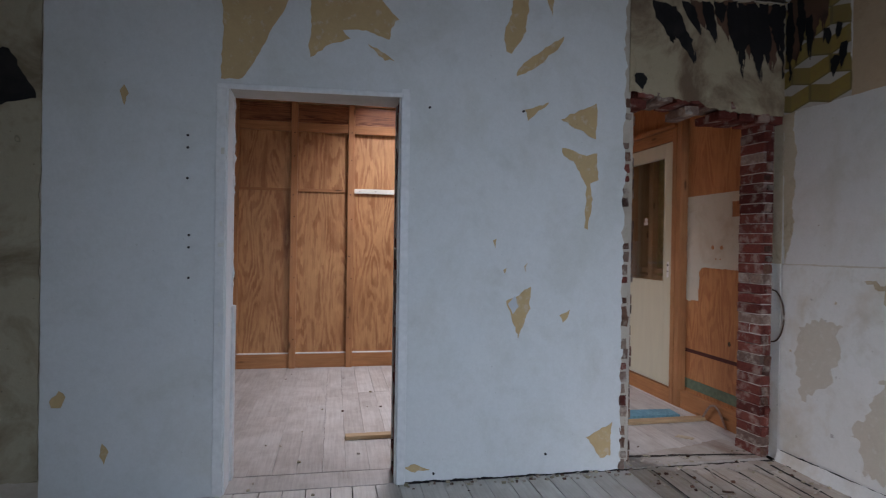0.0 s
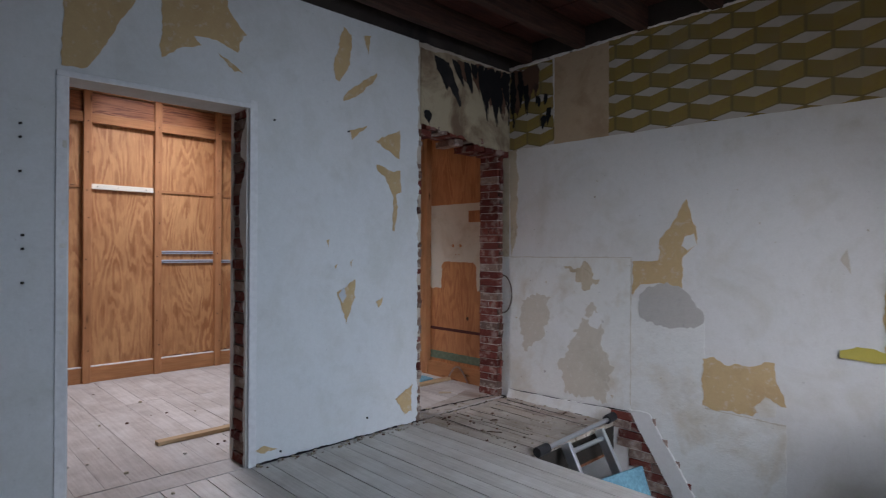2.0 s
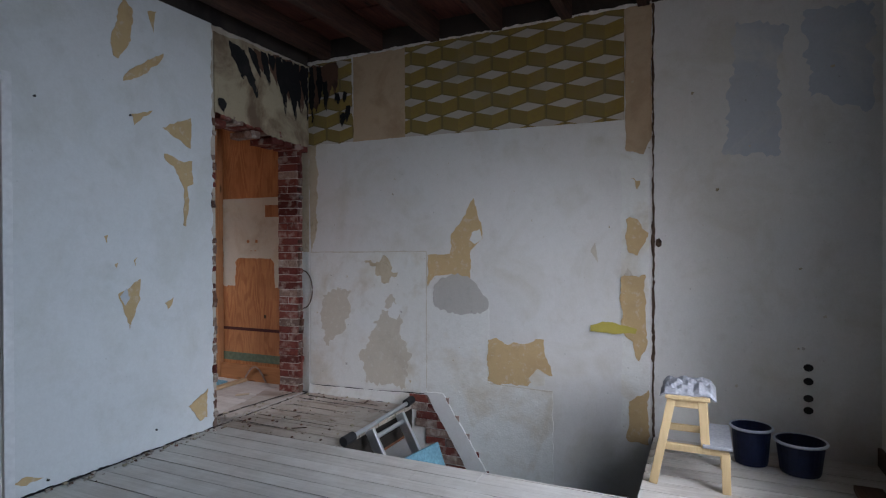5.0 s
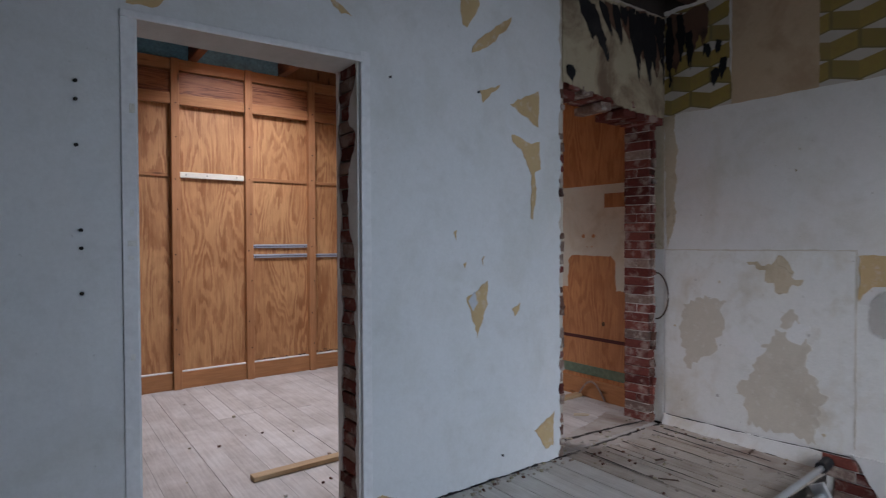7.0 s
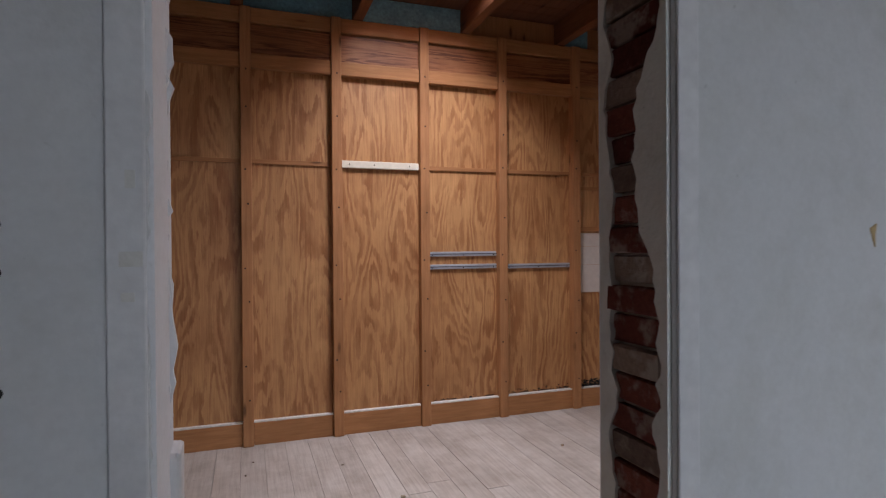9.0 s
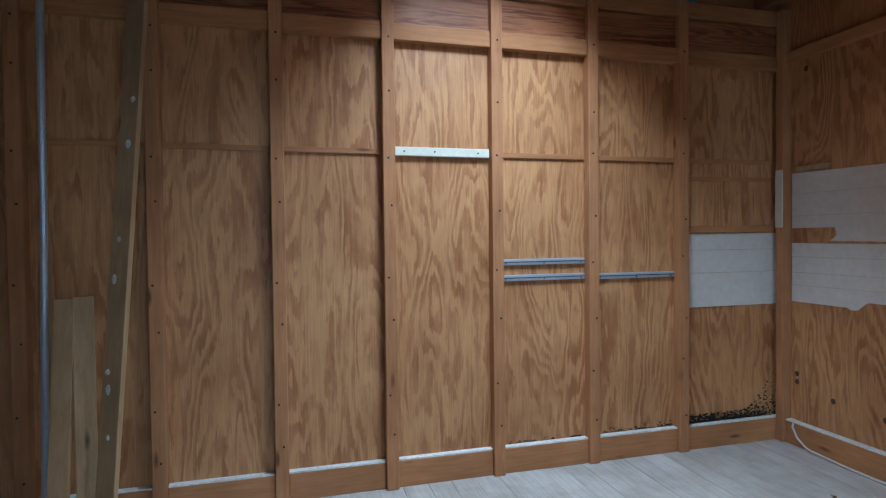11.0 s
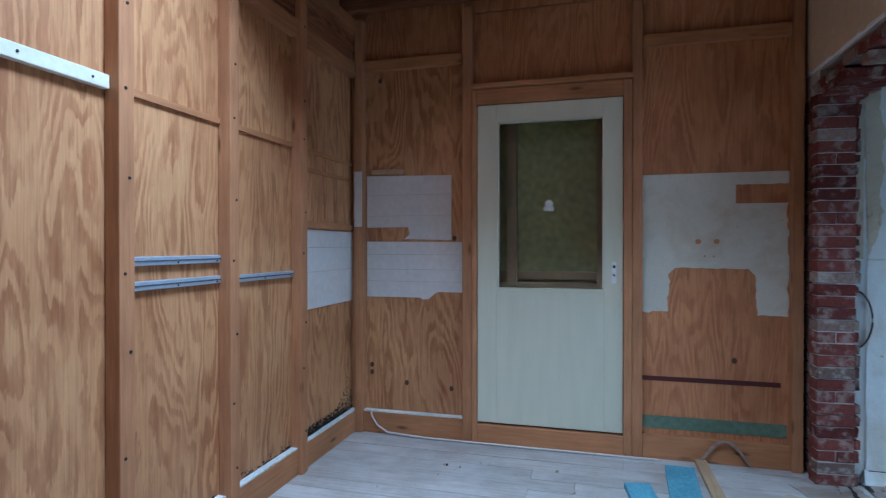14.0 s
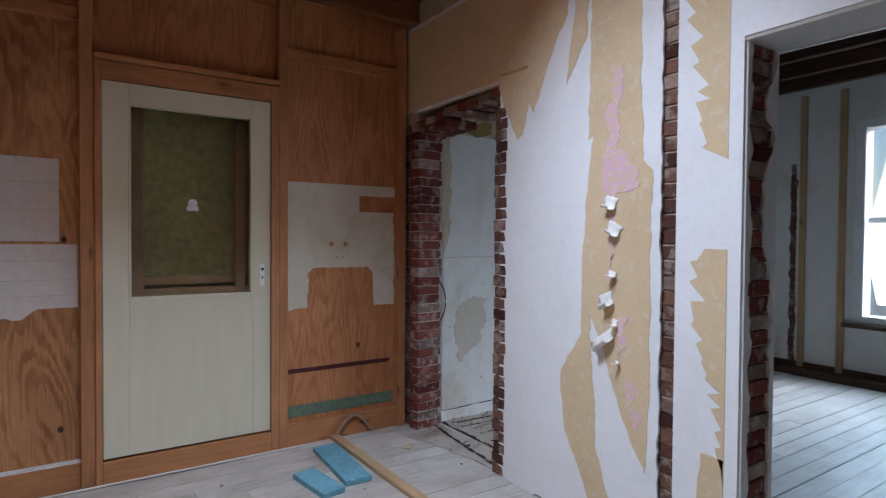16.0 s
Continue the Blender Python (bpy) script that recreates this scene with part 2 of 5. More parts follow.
def glass_mat():
    m, nt, b = material("window_glass", 0.03, spec=0.5)
    b.inputs["Transmission Weight"].default_value = 1.0
    b.inputs["IOR"].default_value = 1.45
    b.inputs["Base Color"].default_value = (0.95, 0.97, 0.95, 1)
    return m


M_WHITE = plaster("white_wall_paper", (0.70, 0.72, 0.73), (0.57, 0.58, 0.55), 0.45, crack=False, bump=0.2)
M_BACKWHITE = plaster("white_paper_back", (0.80, 0.82, 0.84), (0.68, 0.68, 0.66), 0.3, crack=False, bump=0.2)
M_SIDE = plaster("grey_white_paper", (0.71, 0.70, 0.68), (0.58, 0.55, 0.48), 0.5, crack=False, bump=0.25)
M_OLD = plaster("old_stained_plaster", (0.42, 0.37, 0.27), (0.20, 0.15, 0.09), 0.9, bump=0.7)
M_CREAM = plaster("cream_lime_plaster", (0.56, 0.48, 0.35), (0.36, 0.26, 0.15), 0.8, bump=0.7)
M_SMOKED = plaster("smoked_cream_plaster", (0.42, 0.35, 0.24), (0.17, 0.11, 0.07), 0.95, bump=0.8)
M_SCORCH = plaster("brown_scorch", (0.13, 0.07, 0.045), (0.03, 0.02, 0.018), 0.95, crack=False, bump=0.4)
M_ROUGH = plaster("rough_white_plaster", (0.74, 0.74, 0.71), (0.60, 0.545, 0.45), 0.85, crack=False, bump=0.8)
M_SMEAR = plaster("white_filler", (0.76, 0.76, 0.74), (0.66, 0.63, 0.57), 0.5, crack=False, bump=0.7)
M_GREYPL = plaster("grey_cement_plaster", (0.48, 0.46, 0.43), (0.40, 0.37, 0.33), 0.6, crack=False, bump=0.6)
M_BEIGE = plaster("beige_cement_plaster", (0.58, 0.53, 0.445), (0.47, 0.42, 0.34), 0.6, crack=False, bump=0.5, remnant=0.3)
M_OCHRE = plaster("ochre_paper_backing", (0.56, 0.40, 0.21), (0.48, 0.33, 0.17), 0.7, crack=False, bump=0.15, remnant=0.22)
M_TAN = plaster("tan_paper_backing", (0.66, 0.52, 0.33), (0.56, 0.43, 0.26), 0.5, crack=False, bump=0.15, remnant=0.3)
M_PEACH = plaster("peach_paper", (0.50, 0.375, 0.25), (0.38, 0.26, 0.16), 0.8, crack=False, bump=0.2)
M_PINK = streaky_paint("pink_paint", (0.70, 0.45, 0.58), (0.66, 0.52, 0.34))
M_BLUEGREY = plaster("faded_blue_paint", (0.52, 0.56, 0.61), (0.65, 0.65, 0.64), 0.85, crack=False, bump=0.2)
M_SOOT = plaster("black_soot", (0.012, 0.011, 0.012), (0.05, 0.045, 0.04), 0.4, crack=False, bump=0.3)
M_SOOTWALL = plaster("sooty_wall_top", (0.045, 0.035, 0.03), (0.015, 0.012, 0.012), 0.8, crack=False, bump=0.6)
M_FLOOR_D = floor_wood("dirty_brown_floor_boards", (0.53, 0.48, 0.42), (0.32, 0.25, 0.19))
M_DIRT = plaster("brown_dirt", (0.45, 0.40, 0.35), (0.25, 0.18, 0.14), 0.9, crack=False, bump=0.9)
M_CURL = plain("curled_white_paper", (0.78, 0.76, 0.72), 0.8)
M_RIBBON = ribbon_paper("ribbon_wallpaper")
M_TRIM = plain("white_gloss_trim", (0.74, 0.75, 0.76), 0.45, vary=0.08, bump=0.25)
M_DOOR = plain("cream_white_door_paint", (0.63, 0.60, 0.455), 0.4, vary=0.035, scale=18, stretch=(1, 1, 0.15), bump=0.12)
M_PLY = plywood("plywood_veneer", (0.63, 0.345, 0.154), (0.40, 0.175, 0.070), rings=7.5)
M_PLYRED = plywood("plywood_veneer_red", (0.59, 0.275, 0.115), (0.44, 0.175, 0.070), rings=8.0)
M_PLYX = plywood("grained_board", (0.42, 0.18, 0.08), (0.17, 0.056, 0.024), "x", 9.0)
M_STUD = timber("orange_pine_stud", (0.37, 0.165, 0.070), (0.54, 0.265, 0.12))
M_STUDY = timber("orange_pine_board_y", (0.37, 0.16, 0.064), (0.54, 0.255, 0.108), "y")
M_STUDX = timber("orange_pine_board_x", (0.37, 0.165, 0.068), (0.54, 0.26, 0.112), "x")
M_PALEX = timber("pale_pine_x", (0.42, 0.28, 0.15), (0.60, 0.43, 0.25), "x", knots=False)
M_PALE = timber("pale_pine", (0.40, 0.25, 0.125), (0.55, 0.37, 0.20), "z")
M_DARKX = timber("dark_ceiling_wood_x", (0.016, 0.008, 0.006), (0.10, 0.048, 0.034), "x", 0.8)
M_BURNT = timber("burnt_red_ceiling_board", (0.03, 0.010, 0.008), (0.15, 0.048, 0.034), "x", 0.8)
M_DARKR = timber("dark_red_ceiling_board", (0.10, 0.035, 0.018), (0.20, 0.08, 0.04), "y", 0.75)
M_JOIST = timber("red_brown_joist", (0.15, 0.055, 0.026), (0.26, 0.11, 0.05), "y", 0.7)
M_DARKWOOD = timber("dark_brown_wood", (0.06, 0.035, 0.022), (0.13, 0.08, 0.05), "x", 0.7)
M_DUST = plain("white_dust", (0.72, 0.71, 0.68), 0.95, vary=0.2, scale=60, bump=0.5)
M_FLOOR_F = floor_wood("worn_grey_floor_paint", (0.67, 0.64, 0.60), (0.49, 0.44, 0.39))
M_FLOOR_B = floor_wood("dusty_white_floor_boards", (0.56, 0.53, 0.495), (0.35, 0.305, 0.265))
M_SUB = plain("dark_subfloor", (0.03, 0.025, 0.02), 0.95)
M_BRICK = brick_mat("red_brick", (0.16, 0.040, 0.032), (0.27, 0.082, 0.060), 0.26)
M_BRICKD = brick_mat("dark_soft_brick", (0.10, 0.045, 0.035), (0.24, 0.13, 0.09), 0.25)
M_BRICKL = brick_mat("mortar_covered_brick", (0.27, 0.18, 0.145), (0.39, 0.29, 0.235), 0.4)
M_MORTAR = plaster("lime_mortar", (0.52, 0.46, 0.39), (0.36, 0.29, 0.23), 0.7, crack=False, bump=1.0)
M_PALEMORTAR = plaster("pale_lime_mortar", (0.56, 0.50, 0.45), (0.50, 0.43, 0.37), 0.6, crack=False, bump=0.8)
M_ALU = plain("brushed_aluminium", (0.62, 0.65, 0.68), 0.35, 0.9, 0.06, 60, (1, 1, 1), 0.1)
M_RAIL = plain("grey_metal_rail", (0.50, 0.55, 0.62), 0.4, 0.5, 0.08, 60)
M_GROOVE = plain("dark_rail_groove", (0.10, 0.11, 0.13), 0.6)
M_BLACK = plain("black_rubber", (0.02, 0.02, 0.022), 0.6)
M_BLUEBOARD = plain("blue_foam_board", (0.16, 0.35, 0.44), 0.85, vary=0.25, scale=50, bump=0.25)
M_TUB = plain("dark_blue_plastic", (0.007, 0.013, 0.045), 0.5, vary=0.2)
M_CLOTH = plain("grey_white_cloth", (0.34, 0.35, 0.38), 0.95, vary=0.15, scale=80)
M_STOOL = timber("light_beech", (0.58, 0.42, 0.22), (0.70, 0.53, 0.30), "z", knots=False)
M_TILE = plain("white_tile_board", (0.66, 0.61, 0.57), 0.5, vary=0.06, scale=25)
M_PALEPAINT = plaster("cream_painted_area", (0.64, 0.60, 0.50), (0.47, 0.36, 0.22), 0.6, crack=False, bump=0.3)
M_GREEN = plain("green_paint_strip", (0.14, 0.19, 0.13), 0.7, vary=0.2)
M_MAROON = plain("maroon_paint_strip", (0.08, 0.022, 0.02), 0.6)
M_WOOL = plain("green_mineral_wool", (0.50, 0.47, 0.20), 0.95, vary=0.25, scale=22, bump=0.9)
M_GLASS = glass_mat()
M_BATTEN = plain("cream_batten_paint", (0.72, 0.69, 0.58), 0.5, vary=0.08, bump=0.25)
M_STICKER = plain("white_sticker", (0.80, 0.80, 0.80), 0.6)
M_NAIL = plain("dark_nail", (0.03, 0.028, 0.025), 0.6, 0.4)
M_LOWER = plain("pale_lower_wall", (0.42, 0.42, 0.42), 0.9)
M_GRASS = plain("outdoor_ground", (0.20, 0.20, 0.18), 0.95)
M_YELLOW = plaster("yellow_paper_remnant", (0.50, 0.42, 0.09), (0.36, 0.30, 0.12), 0.6, crack=False, bump=0.2)
M_MOULD = plaster("black_mould", (0.025, 0.022, 0.018), (0.09, 0.06, 0.03), 0.5, crack=False, bump=0.3)


# ---- mesh helpers ----
def link_mesh(name, bm, mat, parent=None, label=""):
    me = bpy.data.meshes.new(name)
    bmesh.ops.recalc_face_normals(bm, faces=bm.faces)
    bm.to_mesh(me)
    bm.free()
    me.materials.append(mat)
    ob = new(name, me)
    if parent is not None:
        ob.parent = parent
    if label:
        ob["label"] = label
    return ob


def part(name, bm, mat, parent, label=""):
    return link_mesh(name, bm, mat, parent, label)


def add_box(bm, lo, hi, turn=None):
    c = [(a + b) / 2 for a, b in zip(lo, hi)]
    s = [abs(b - a) for a, b in zip(lo, hi)]
    m = Matrix.Translation(c) @ (turn or Matrix.Identity(4)) @ Matrix.Diagonal((*s, 1))
    return bmesh.ops.create_cube(bm, size=1, matrix=m)["verts"]


def box(lo, hi, bevel=0.0, turn=None):
    bm = bmesh.new()
    add_box(bm, lo, hi, turn)
    if bevel:
        bmesh.ops.bevel(bm, geom=list(bm.edges), offset=bevel, segments=2, affect="EDGES", profile=0.5)
    return bm


def rough_box(lo, hi, amount=0.004, bevel=0.006):
    bm = box(lo, hi, bevel)
    for v in bm.verts:
        v.co += Vector((random.uniform(-1, 1), random.uniform(-1, 1), random.uniform(-1, 1))) * amount
    return bm


def structure(name, bm, mat, label, category="wall"):
    return tagged(link_mesh(name, bm, mat), label, category, kind="structure")


def thing(name, label, category, at=(0, 0, 0), group=""):
    e = new(name)
    e.location = at
    e.empty_display_size = 0.05
    return tagged(e, label, category, group)


def sub_part(root, name, bm, mat, label=""):
    o = part(name, bm, mat, root, label)
    o.matrix_parent_inverse = Matrix.Translation(root.location).inverted()
    return o


def tube(bm, points, r, sides=10):
    """A round bar along a line of points."""
    rings = []
    for i, p in enumerate(points):
        a, b = Vector(points[max(i - 1, 0)]), Vector(points[min(i + 1, len(points) - 1)])
        q = (b - a).to_track_quat("Z", "Y")
        rings.append([bm.verts.new(Vector(p) + q @ Vector((r * math.cos(k * math.tau / sides), r * math.sin(k * math.tau / sides), 0))) for k in range(sides)])
    for u, w in zip(rings, rings[1:]):
        for k in range(sides):
            bm.faces.new((u[k], u[(k + 1) % sides], w[(k + 1) % sides], w[k]))
    bm.faces.new(rings[0][::-1])
    bm.faces.new(rings[-1])
    return bm


def sheet(axis, level, out, outline, thick=0.004, jag=0.005, step=0.02):
    """A thin sheet with an uneven edge on a wall. axis: the wall's normal; out: +1 or -1, its facing; outline: (a, b[, jag])."""
    pts = []
    n = len(outline)
    for i, p in enumerate(outline):
        q = outline[(i + 1) % n]
        j = p[2] if len(p) > 2 else jag
        dx, dy = q[0] - p[0], q[1] - p[1]
        ln = math.hypot(dx, dy)
        k = max(1, int(ln / step)) if j else 1
        for s in range(k):
            f = s / k
            off = 0.0 if s == 0 else j * (1.5 * noise.noise(Vector((p[0] * 9 + dx * f * 10, p[1] * 9 + dy * f * 10, i * 3.7))) + 1.2 * noise.noise(Vector((p[0] * 31 + dx * f * 33, p[1] * 31 + dy * f * 33, 9 + i * 5.1))) + random.uniform(-0.22, 0.22))
            pts.append((p[0] + dx * f - dy / (ln or 1) * off, p[1] + dy * f + dx / (ln or 1) * off))
    bm = bmesh.new()

    def at(a, b, d):
        d = level + out * d
        return (d, a, b) if axis == "x" else (a, d, b) if axis == "y" else (a, b, d)

    face = bm.faces.new([bm.verts.new(at(a, b, 0)) for a, b in pts])
    res = bmesh.ops.extrude_face_region(bm, geom=[face])
    vec = Vector(at(0, 0, thick)) - Vector(at(0, 0, 0))
    bmesh.ops.translate(bm, verts=[g for g in res["geom"] if isinstance(g, bmesh.types.BMVert)], vec=vec)
    bmesh.ops.triangulate(bm, faces=[f for f in bm.faces if len(f.verts) > 4])
    return bm


def patch(wall, axis, level, out, outline, mat, label="", thick=0.004, jag=0.005, name="torn_paper_patch"):
    return part(name, sheet(axis, level, out, outline, thick, jag), mat, wall, label)


def rect(a0, b0, a1, b1, j=None):
    o = [(a0, b0), (a1, b0), (a1, b1), (a0, b1)]
    return o if j is None else [(*p, j) for p in o]


# ---- large structure: front room ----
H = 2.95
FX0, FX1, FY0 = -2.4, 2.743, -1.0
wall_mid = bmesh.new()
for lo, hi in (((FX0, 2.962, 0), (-0.475, 3.178, H)), ((-0.475, 2.962, 2.06), (0.435, 3.178, H)), ((0.435, 2.962, 0), (0.665, 3.178, H)),
               ((0.665, 2.962, 0), (0.765, 3.163, H)), ((0.765, 2.962, 0), (1.735, 3.178, H)), ((1.735, 2.962, 2.19), (2.743, 3.178, H)), ((2.743, 2.955, 0), (2.95, 3.178, H)), ((2.69, 3.03, 0), (2.743, 3.176, 2.19))):
    add_box(wall_mid, lo, hi)
wall_mid = structure("wall_middle", wall_mid, M_MORTAR, "brick partition wall with torn white wallpaper and two openings")

wall_right = bmesh.new()
add_box(wall_right, (FX1, -1.2, -2.75), (3.0, 2.955, H))
wall_right = structure("wall_side", wall_right, M_SIDE, "grey-white papered side wall with stripped patches")

wall_front = bmesh.new()
WX0, WX1, WZ0, WZ1 = WIN_X - 0.57, WIN_X + 0.57, 0.55, 2.46
for lo, hi in (((FX0, -1.2, 0), (WX0, FY0, H)), ((WX1, -1.2, 0), (FX1, FY0, H)), ((WX0, -1.2, 0), (WX1, FY0, WZ0)), ((WX0, -1.2, WZ1), (WX1, FY0, H))):
    add_box(wall_front, lo, hi)
wall_front = structure("wall_street", wall_front, M_SIDE, "plastered street wall with a tall window")

structure("wall_left_front", box((FX0 - 0.2, -1.2, 0), (FX0, 6.1, H)), M_SIDE, "plain plastered wall closing both rooms")

ceil_f = bmesh.new()
for i in range(24):
    x0 = FX0 - 0.2 + i * 0.235
    add_box(ceil_f, (x0, -1.2, 2.955 + 0.004 * (i % 3)), (x0 + 0.228, 3.18, 2.99 + 0.004 * (i % 3)))
add_box(ceil_f, (FX0 - 0.2, -1.2, 3.0), (3.0, 3.19, 3.06))
structure("ceiling_front", ceil_f, M_BURNT, "blackened wooden ceiling boards", "ceiling")


def joist(lo, hi, mat, name="ceiling_joist", label="", group=""):
    bm = box(lo, hi, 0.006)
    return tagged(link_mesh(name, bm, mat), label, "joist", group)


for k in range(8):
    y = -0.78 + k * 0.5
    joist((FX0, y, 2.79), (FX1, y + 0.075, 2.953), M_DARKX, label="blackened timber joist under the board ceiling", group="front ceiling joists")

# ---- large structure: wooden room ----
BY, RX = 5.94, 2.86
wall_back = structure("wall_wood_back", box((FX0, BY + 0.014, 0), (3.1, 6.1, 3.1)), M_STUD, "plywood-panelled stud wall")
wall_end = bmesh.new()
for lo, hi in (((RX + 0.012, 3.18, 0), (3.0, 4.16, 3.1)), ((RX + 0.012, 5.06, 0), (3.0, BY + 0.014, 3.1)), ((RX + 0.012, 4.16, 2.15), (3.0, 5.06, 3.1)), ((RX + 0.012, 4.16, 0), (3.0, 5.06, 0.12))):
    add_box(wall_end, lo, hi)
wall_end = structure("wall_wood_end", wall_end, M_STUD, "plywood-panelled end wall round a white door")
structure("wall_niche", box((3.12, 4.0, 0), (3.2, 5.2, 2.4)), M_WOOL, "green-yellow mineral wool behind the glazed door")
part("insulation_frame", box((3.0, 4.0, 0.0), (3.12, 4.16, 2.4)), M_PALE, bpy.data.objects["wall_niche"])
part("insulation_frame", box((3.0, 5.06, 0.0), (3.12, 5.2, 2.4)), M_PALE, bpy.data.objects["wall_niche"])
part("insulation_frame", box((3.0, 4.16, 2.2), (3.12, 5.06, 2.4)), M_PALE, bpy.data.objects["wall_niche"])
part("insulation_frame", box((3.0, 4.16, 0.0), (3.12, 5.06, 0.9)), M_PALE, bpy.data.objects["wall_niche"])
part("batten", box((3.02, 4.835, 0.9), (3.08, 4.90, 2.2), 0.003), M_PALE, bpy.data.objects["wall_niche"])
part("batten", box((3.02, 4.26, 0.9), (3.08, 4.32, 2.2), 0.003), M_PALE, bpy.data.objects["wall_niche"])
part("batten", box((3.05, 4.16, 1.04), (3.12, 5.06, 1.09), 0.003), M_PALE, bpy.data.objects["wall_niche"])
part("batten", box((3.03, 4.16, 0.95), (3.12, 5.06, 1.02), 0.003), M_PALE, bpy.data.objects["wall_niche"])

SX0, SX1, SY0, SY1 = 0.45, 1.11, 4.25, 5.25
roof = bmesh.new()
for i in range(23):
    y0 = 3.18 + i * 0.125
    y1 = min(y0 + 0.121, 6.1)
    if y1 > SY0 and y0 < SY1:
        add_box(roof, (FX0 - 0.2, y0, 2.96), (SX0, y1, 2.985))
        add_box(roof, (SX1, y0, 2.96), (3.1, y1, 2.985))
    else:
        add_box(roof, (FX0 - 0.2, y0, 2.96), (3.1, y1, 2.985))
for lo, hi in (((FX0 - 0.2, 3.18, 2.99), (SX0, 6.1, 3.05)), ((SX1, 3.18, 2.99), (3.1, 6.1, 3.05)), ((SX0, 3.18, 2.99), (SX1, SY0, 3.05)), ((SX0, SY1, 2.99), (SX1, 6.1, 3.05))):
    add_box(roof, lo, hi)
structure("ceiling_wood_room", roof, M_DARKR, "red-brown roof boards with a skylight opening", "ceiling")
for x in (-1.98, -1.2, -0.41, 0.36, 1.14, 1.92, 2.66):
    joist((x, 3.19, 2.79), (x + 0.07, BY + 0.01, 2.958), M_JOIST, label="red-brown timber joist under the roof boards", group="wood room joists")
# unseen shaft boards, added to limit how far the skylight's light spreads sideways
skyl = thing("skylight", "skylight with an unseen red-brown shaft added to narrow its light", "skylight", (0.78, 4.75, 3.05))
for lo, hi in (((SX0 - 0.03, SY0 - 0.03, 3.05), (SX0, SY1 + 0.03, 3.36)), ((SX1, SY0 - 0.03, 3.05), (SX1 + 0.03, SY1 + 0.03, 3.36)), ((SX0, SY0 - 0.03, 3.05), (SX1, SY0, 3.36)), ((SX0, SY1, 3.05), (SX1, SY1 + 0.03, 3.36))):
    sub_part(skyl, "frame", box(lo, hi), M_JOIST)
for x0, x1 in ((-1.13, -0.41), (-0.34, 0.36), (0.43, 1.14), (1.99, 2.2)):
    part("insulation_strip", box((x0 + 0.004, BY - 0.03, 2.785), (x1 - 0.004, BY + 0.01, 2.955)), M_BLUEBOARD, wall_back, "blue foam board above the wall plate")

# ---- floor ----
HX0, HY0, HY1 = 1.75, 0.2, 1.97
sub = bmesh.new()
for lo, hi in (((FX0 - 0.2, -1.2, -0.2), (HX0, 6.1, -0.028)), ((HX0, -1.2, -0.2), (3.1, HY0, -0.028)), ((HX0, HY1, -0.2), (3.1, 6.1, -0.028))):
    add_box(sub, lo, hi)
floor = structure("floor", sub, M_SUB, "worn painted board floor with an open stair hole", "floor")
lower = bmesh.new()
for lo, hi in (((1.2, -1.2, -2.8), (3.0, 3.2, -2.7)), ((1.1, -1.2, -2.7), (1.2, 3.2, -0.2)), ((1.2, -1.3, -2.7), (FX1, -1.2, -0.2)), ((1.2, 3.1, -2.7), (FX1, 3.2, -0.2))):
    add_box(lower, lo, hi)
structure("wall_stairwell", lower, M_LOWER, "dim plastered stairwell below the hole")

# ---- camera-side window and outside ----
win = thing("window_1", "tall white-painted sash window in the street wall", "window", (WIN_X, -1.1, WZ0))
win["kind"] = "structure"


for lo, hi in (((WX0, -1.17, WZ0), (WX0 + 0.09, -1.0, WZ1)), ((WX1 - 0.09, -1.17, WZ0), (WX1, -1.0, WZ1)), ((WX0 + 0.09, -1.17, WZ1 - 0.08), (WX1 - 0.09, -1.0, WZ1)),
               ((WX0 + 0.09, -1.17, WZ0), (WX1 - 0.09, -1.0, WZ0 + 0.07)), ((WX0 + 0.09, -1.16, 1.5), (WX1 - 0.09, -1.1, 1.55))):
    sub_part(win, "window_frame", box(lo, hi, 0.006), M_TRIM)
for z0, z1 in ((WZ0 + 0.07, 1.5), (1.55, WZ1 - 0.08)):
    g = sub_part(win, "pane", box((WX0 + 0.09, -1.142, z0), (WX1 - 0.09, -1.138, z1)), M_GLASS)
    g.visible_shadow = False
sub_part(win, "window_sill", box((WX0 - 0.06, -1.0, WZ0 - 0.04), (WX1 + 0.06, -0.93, WZ0), 0.006), M_DARKWOOD, "dark wooden sill")
structure("ground", box((-60, -70, -3.2), (60, -1.2, -3.0)), M_GRASS, "grey street ground outside", "ground")

# ---- wallpaper and plaster skins of the partition wall, front ----
FRONT = 2.962
skin = patch(wall_mid, "y", FRONT, -1, [(-1.272, 0.0, 0), (-0.45, 0.0, 0.006), (-0.455, 2.035, 0.0), (0.42, 2.055, 0), (0.42, 0.0, 0), (1.695, 0.0, 0.012), (1.70, 2.76, 0), (-1.272, 2.74, 0.002)], M_WHITE,
             "white woodchip wallpaper with ochre tears", 0.012, name="wallpaper_skin")
patch(wall_mid, "y", FRONT, -1, rect(FX0, 0.12, -1.28, 2.74, 0.004), M_OLD, "mouldy bare plaster", 0.01, name="plaster_skin")
patch(wall_mid, "y", FRONT, -1, [(-2.4, 2.742, 0.006), (2.743, 2.765, 0), (2.743, H, 0), (-2.4, H, 0)], M_SOOTWALL, "", 0.006, name="plaster_skin")
patch(wall_mid, "y", FRONT, -1, [(1.725, 2.16, 0.012), (1.98, 2.15, 0.014), (2.36, 2.09, 0.012), (2.60, 2.08, 0), (2.743, 2.08, 0), (2.743, 2.76, 0.006), (1.725, 2.72, 0)], M_SMOKED, "cream lime plaster blackened by smoke", 0.009, name="plaster_skin")
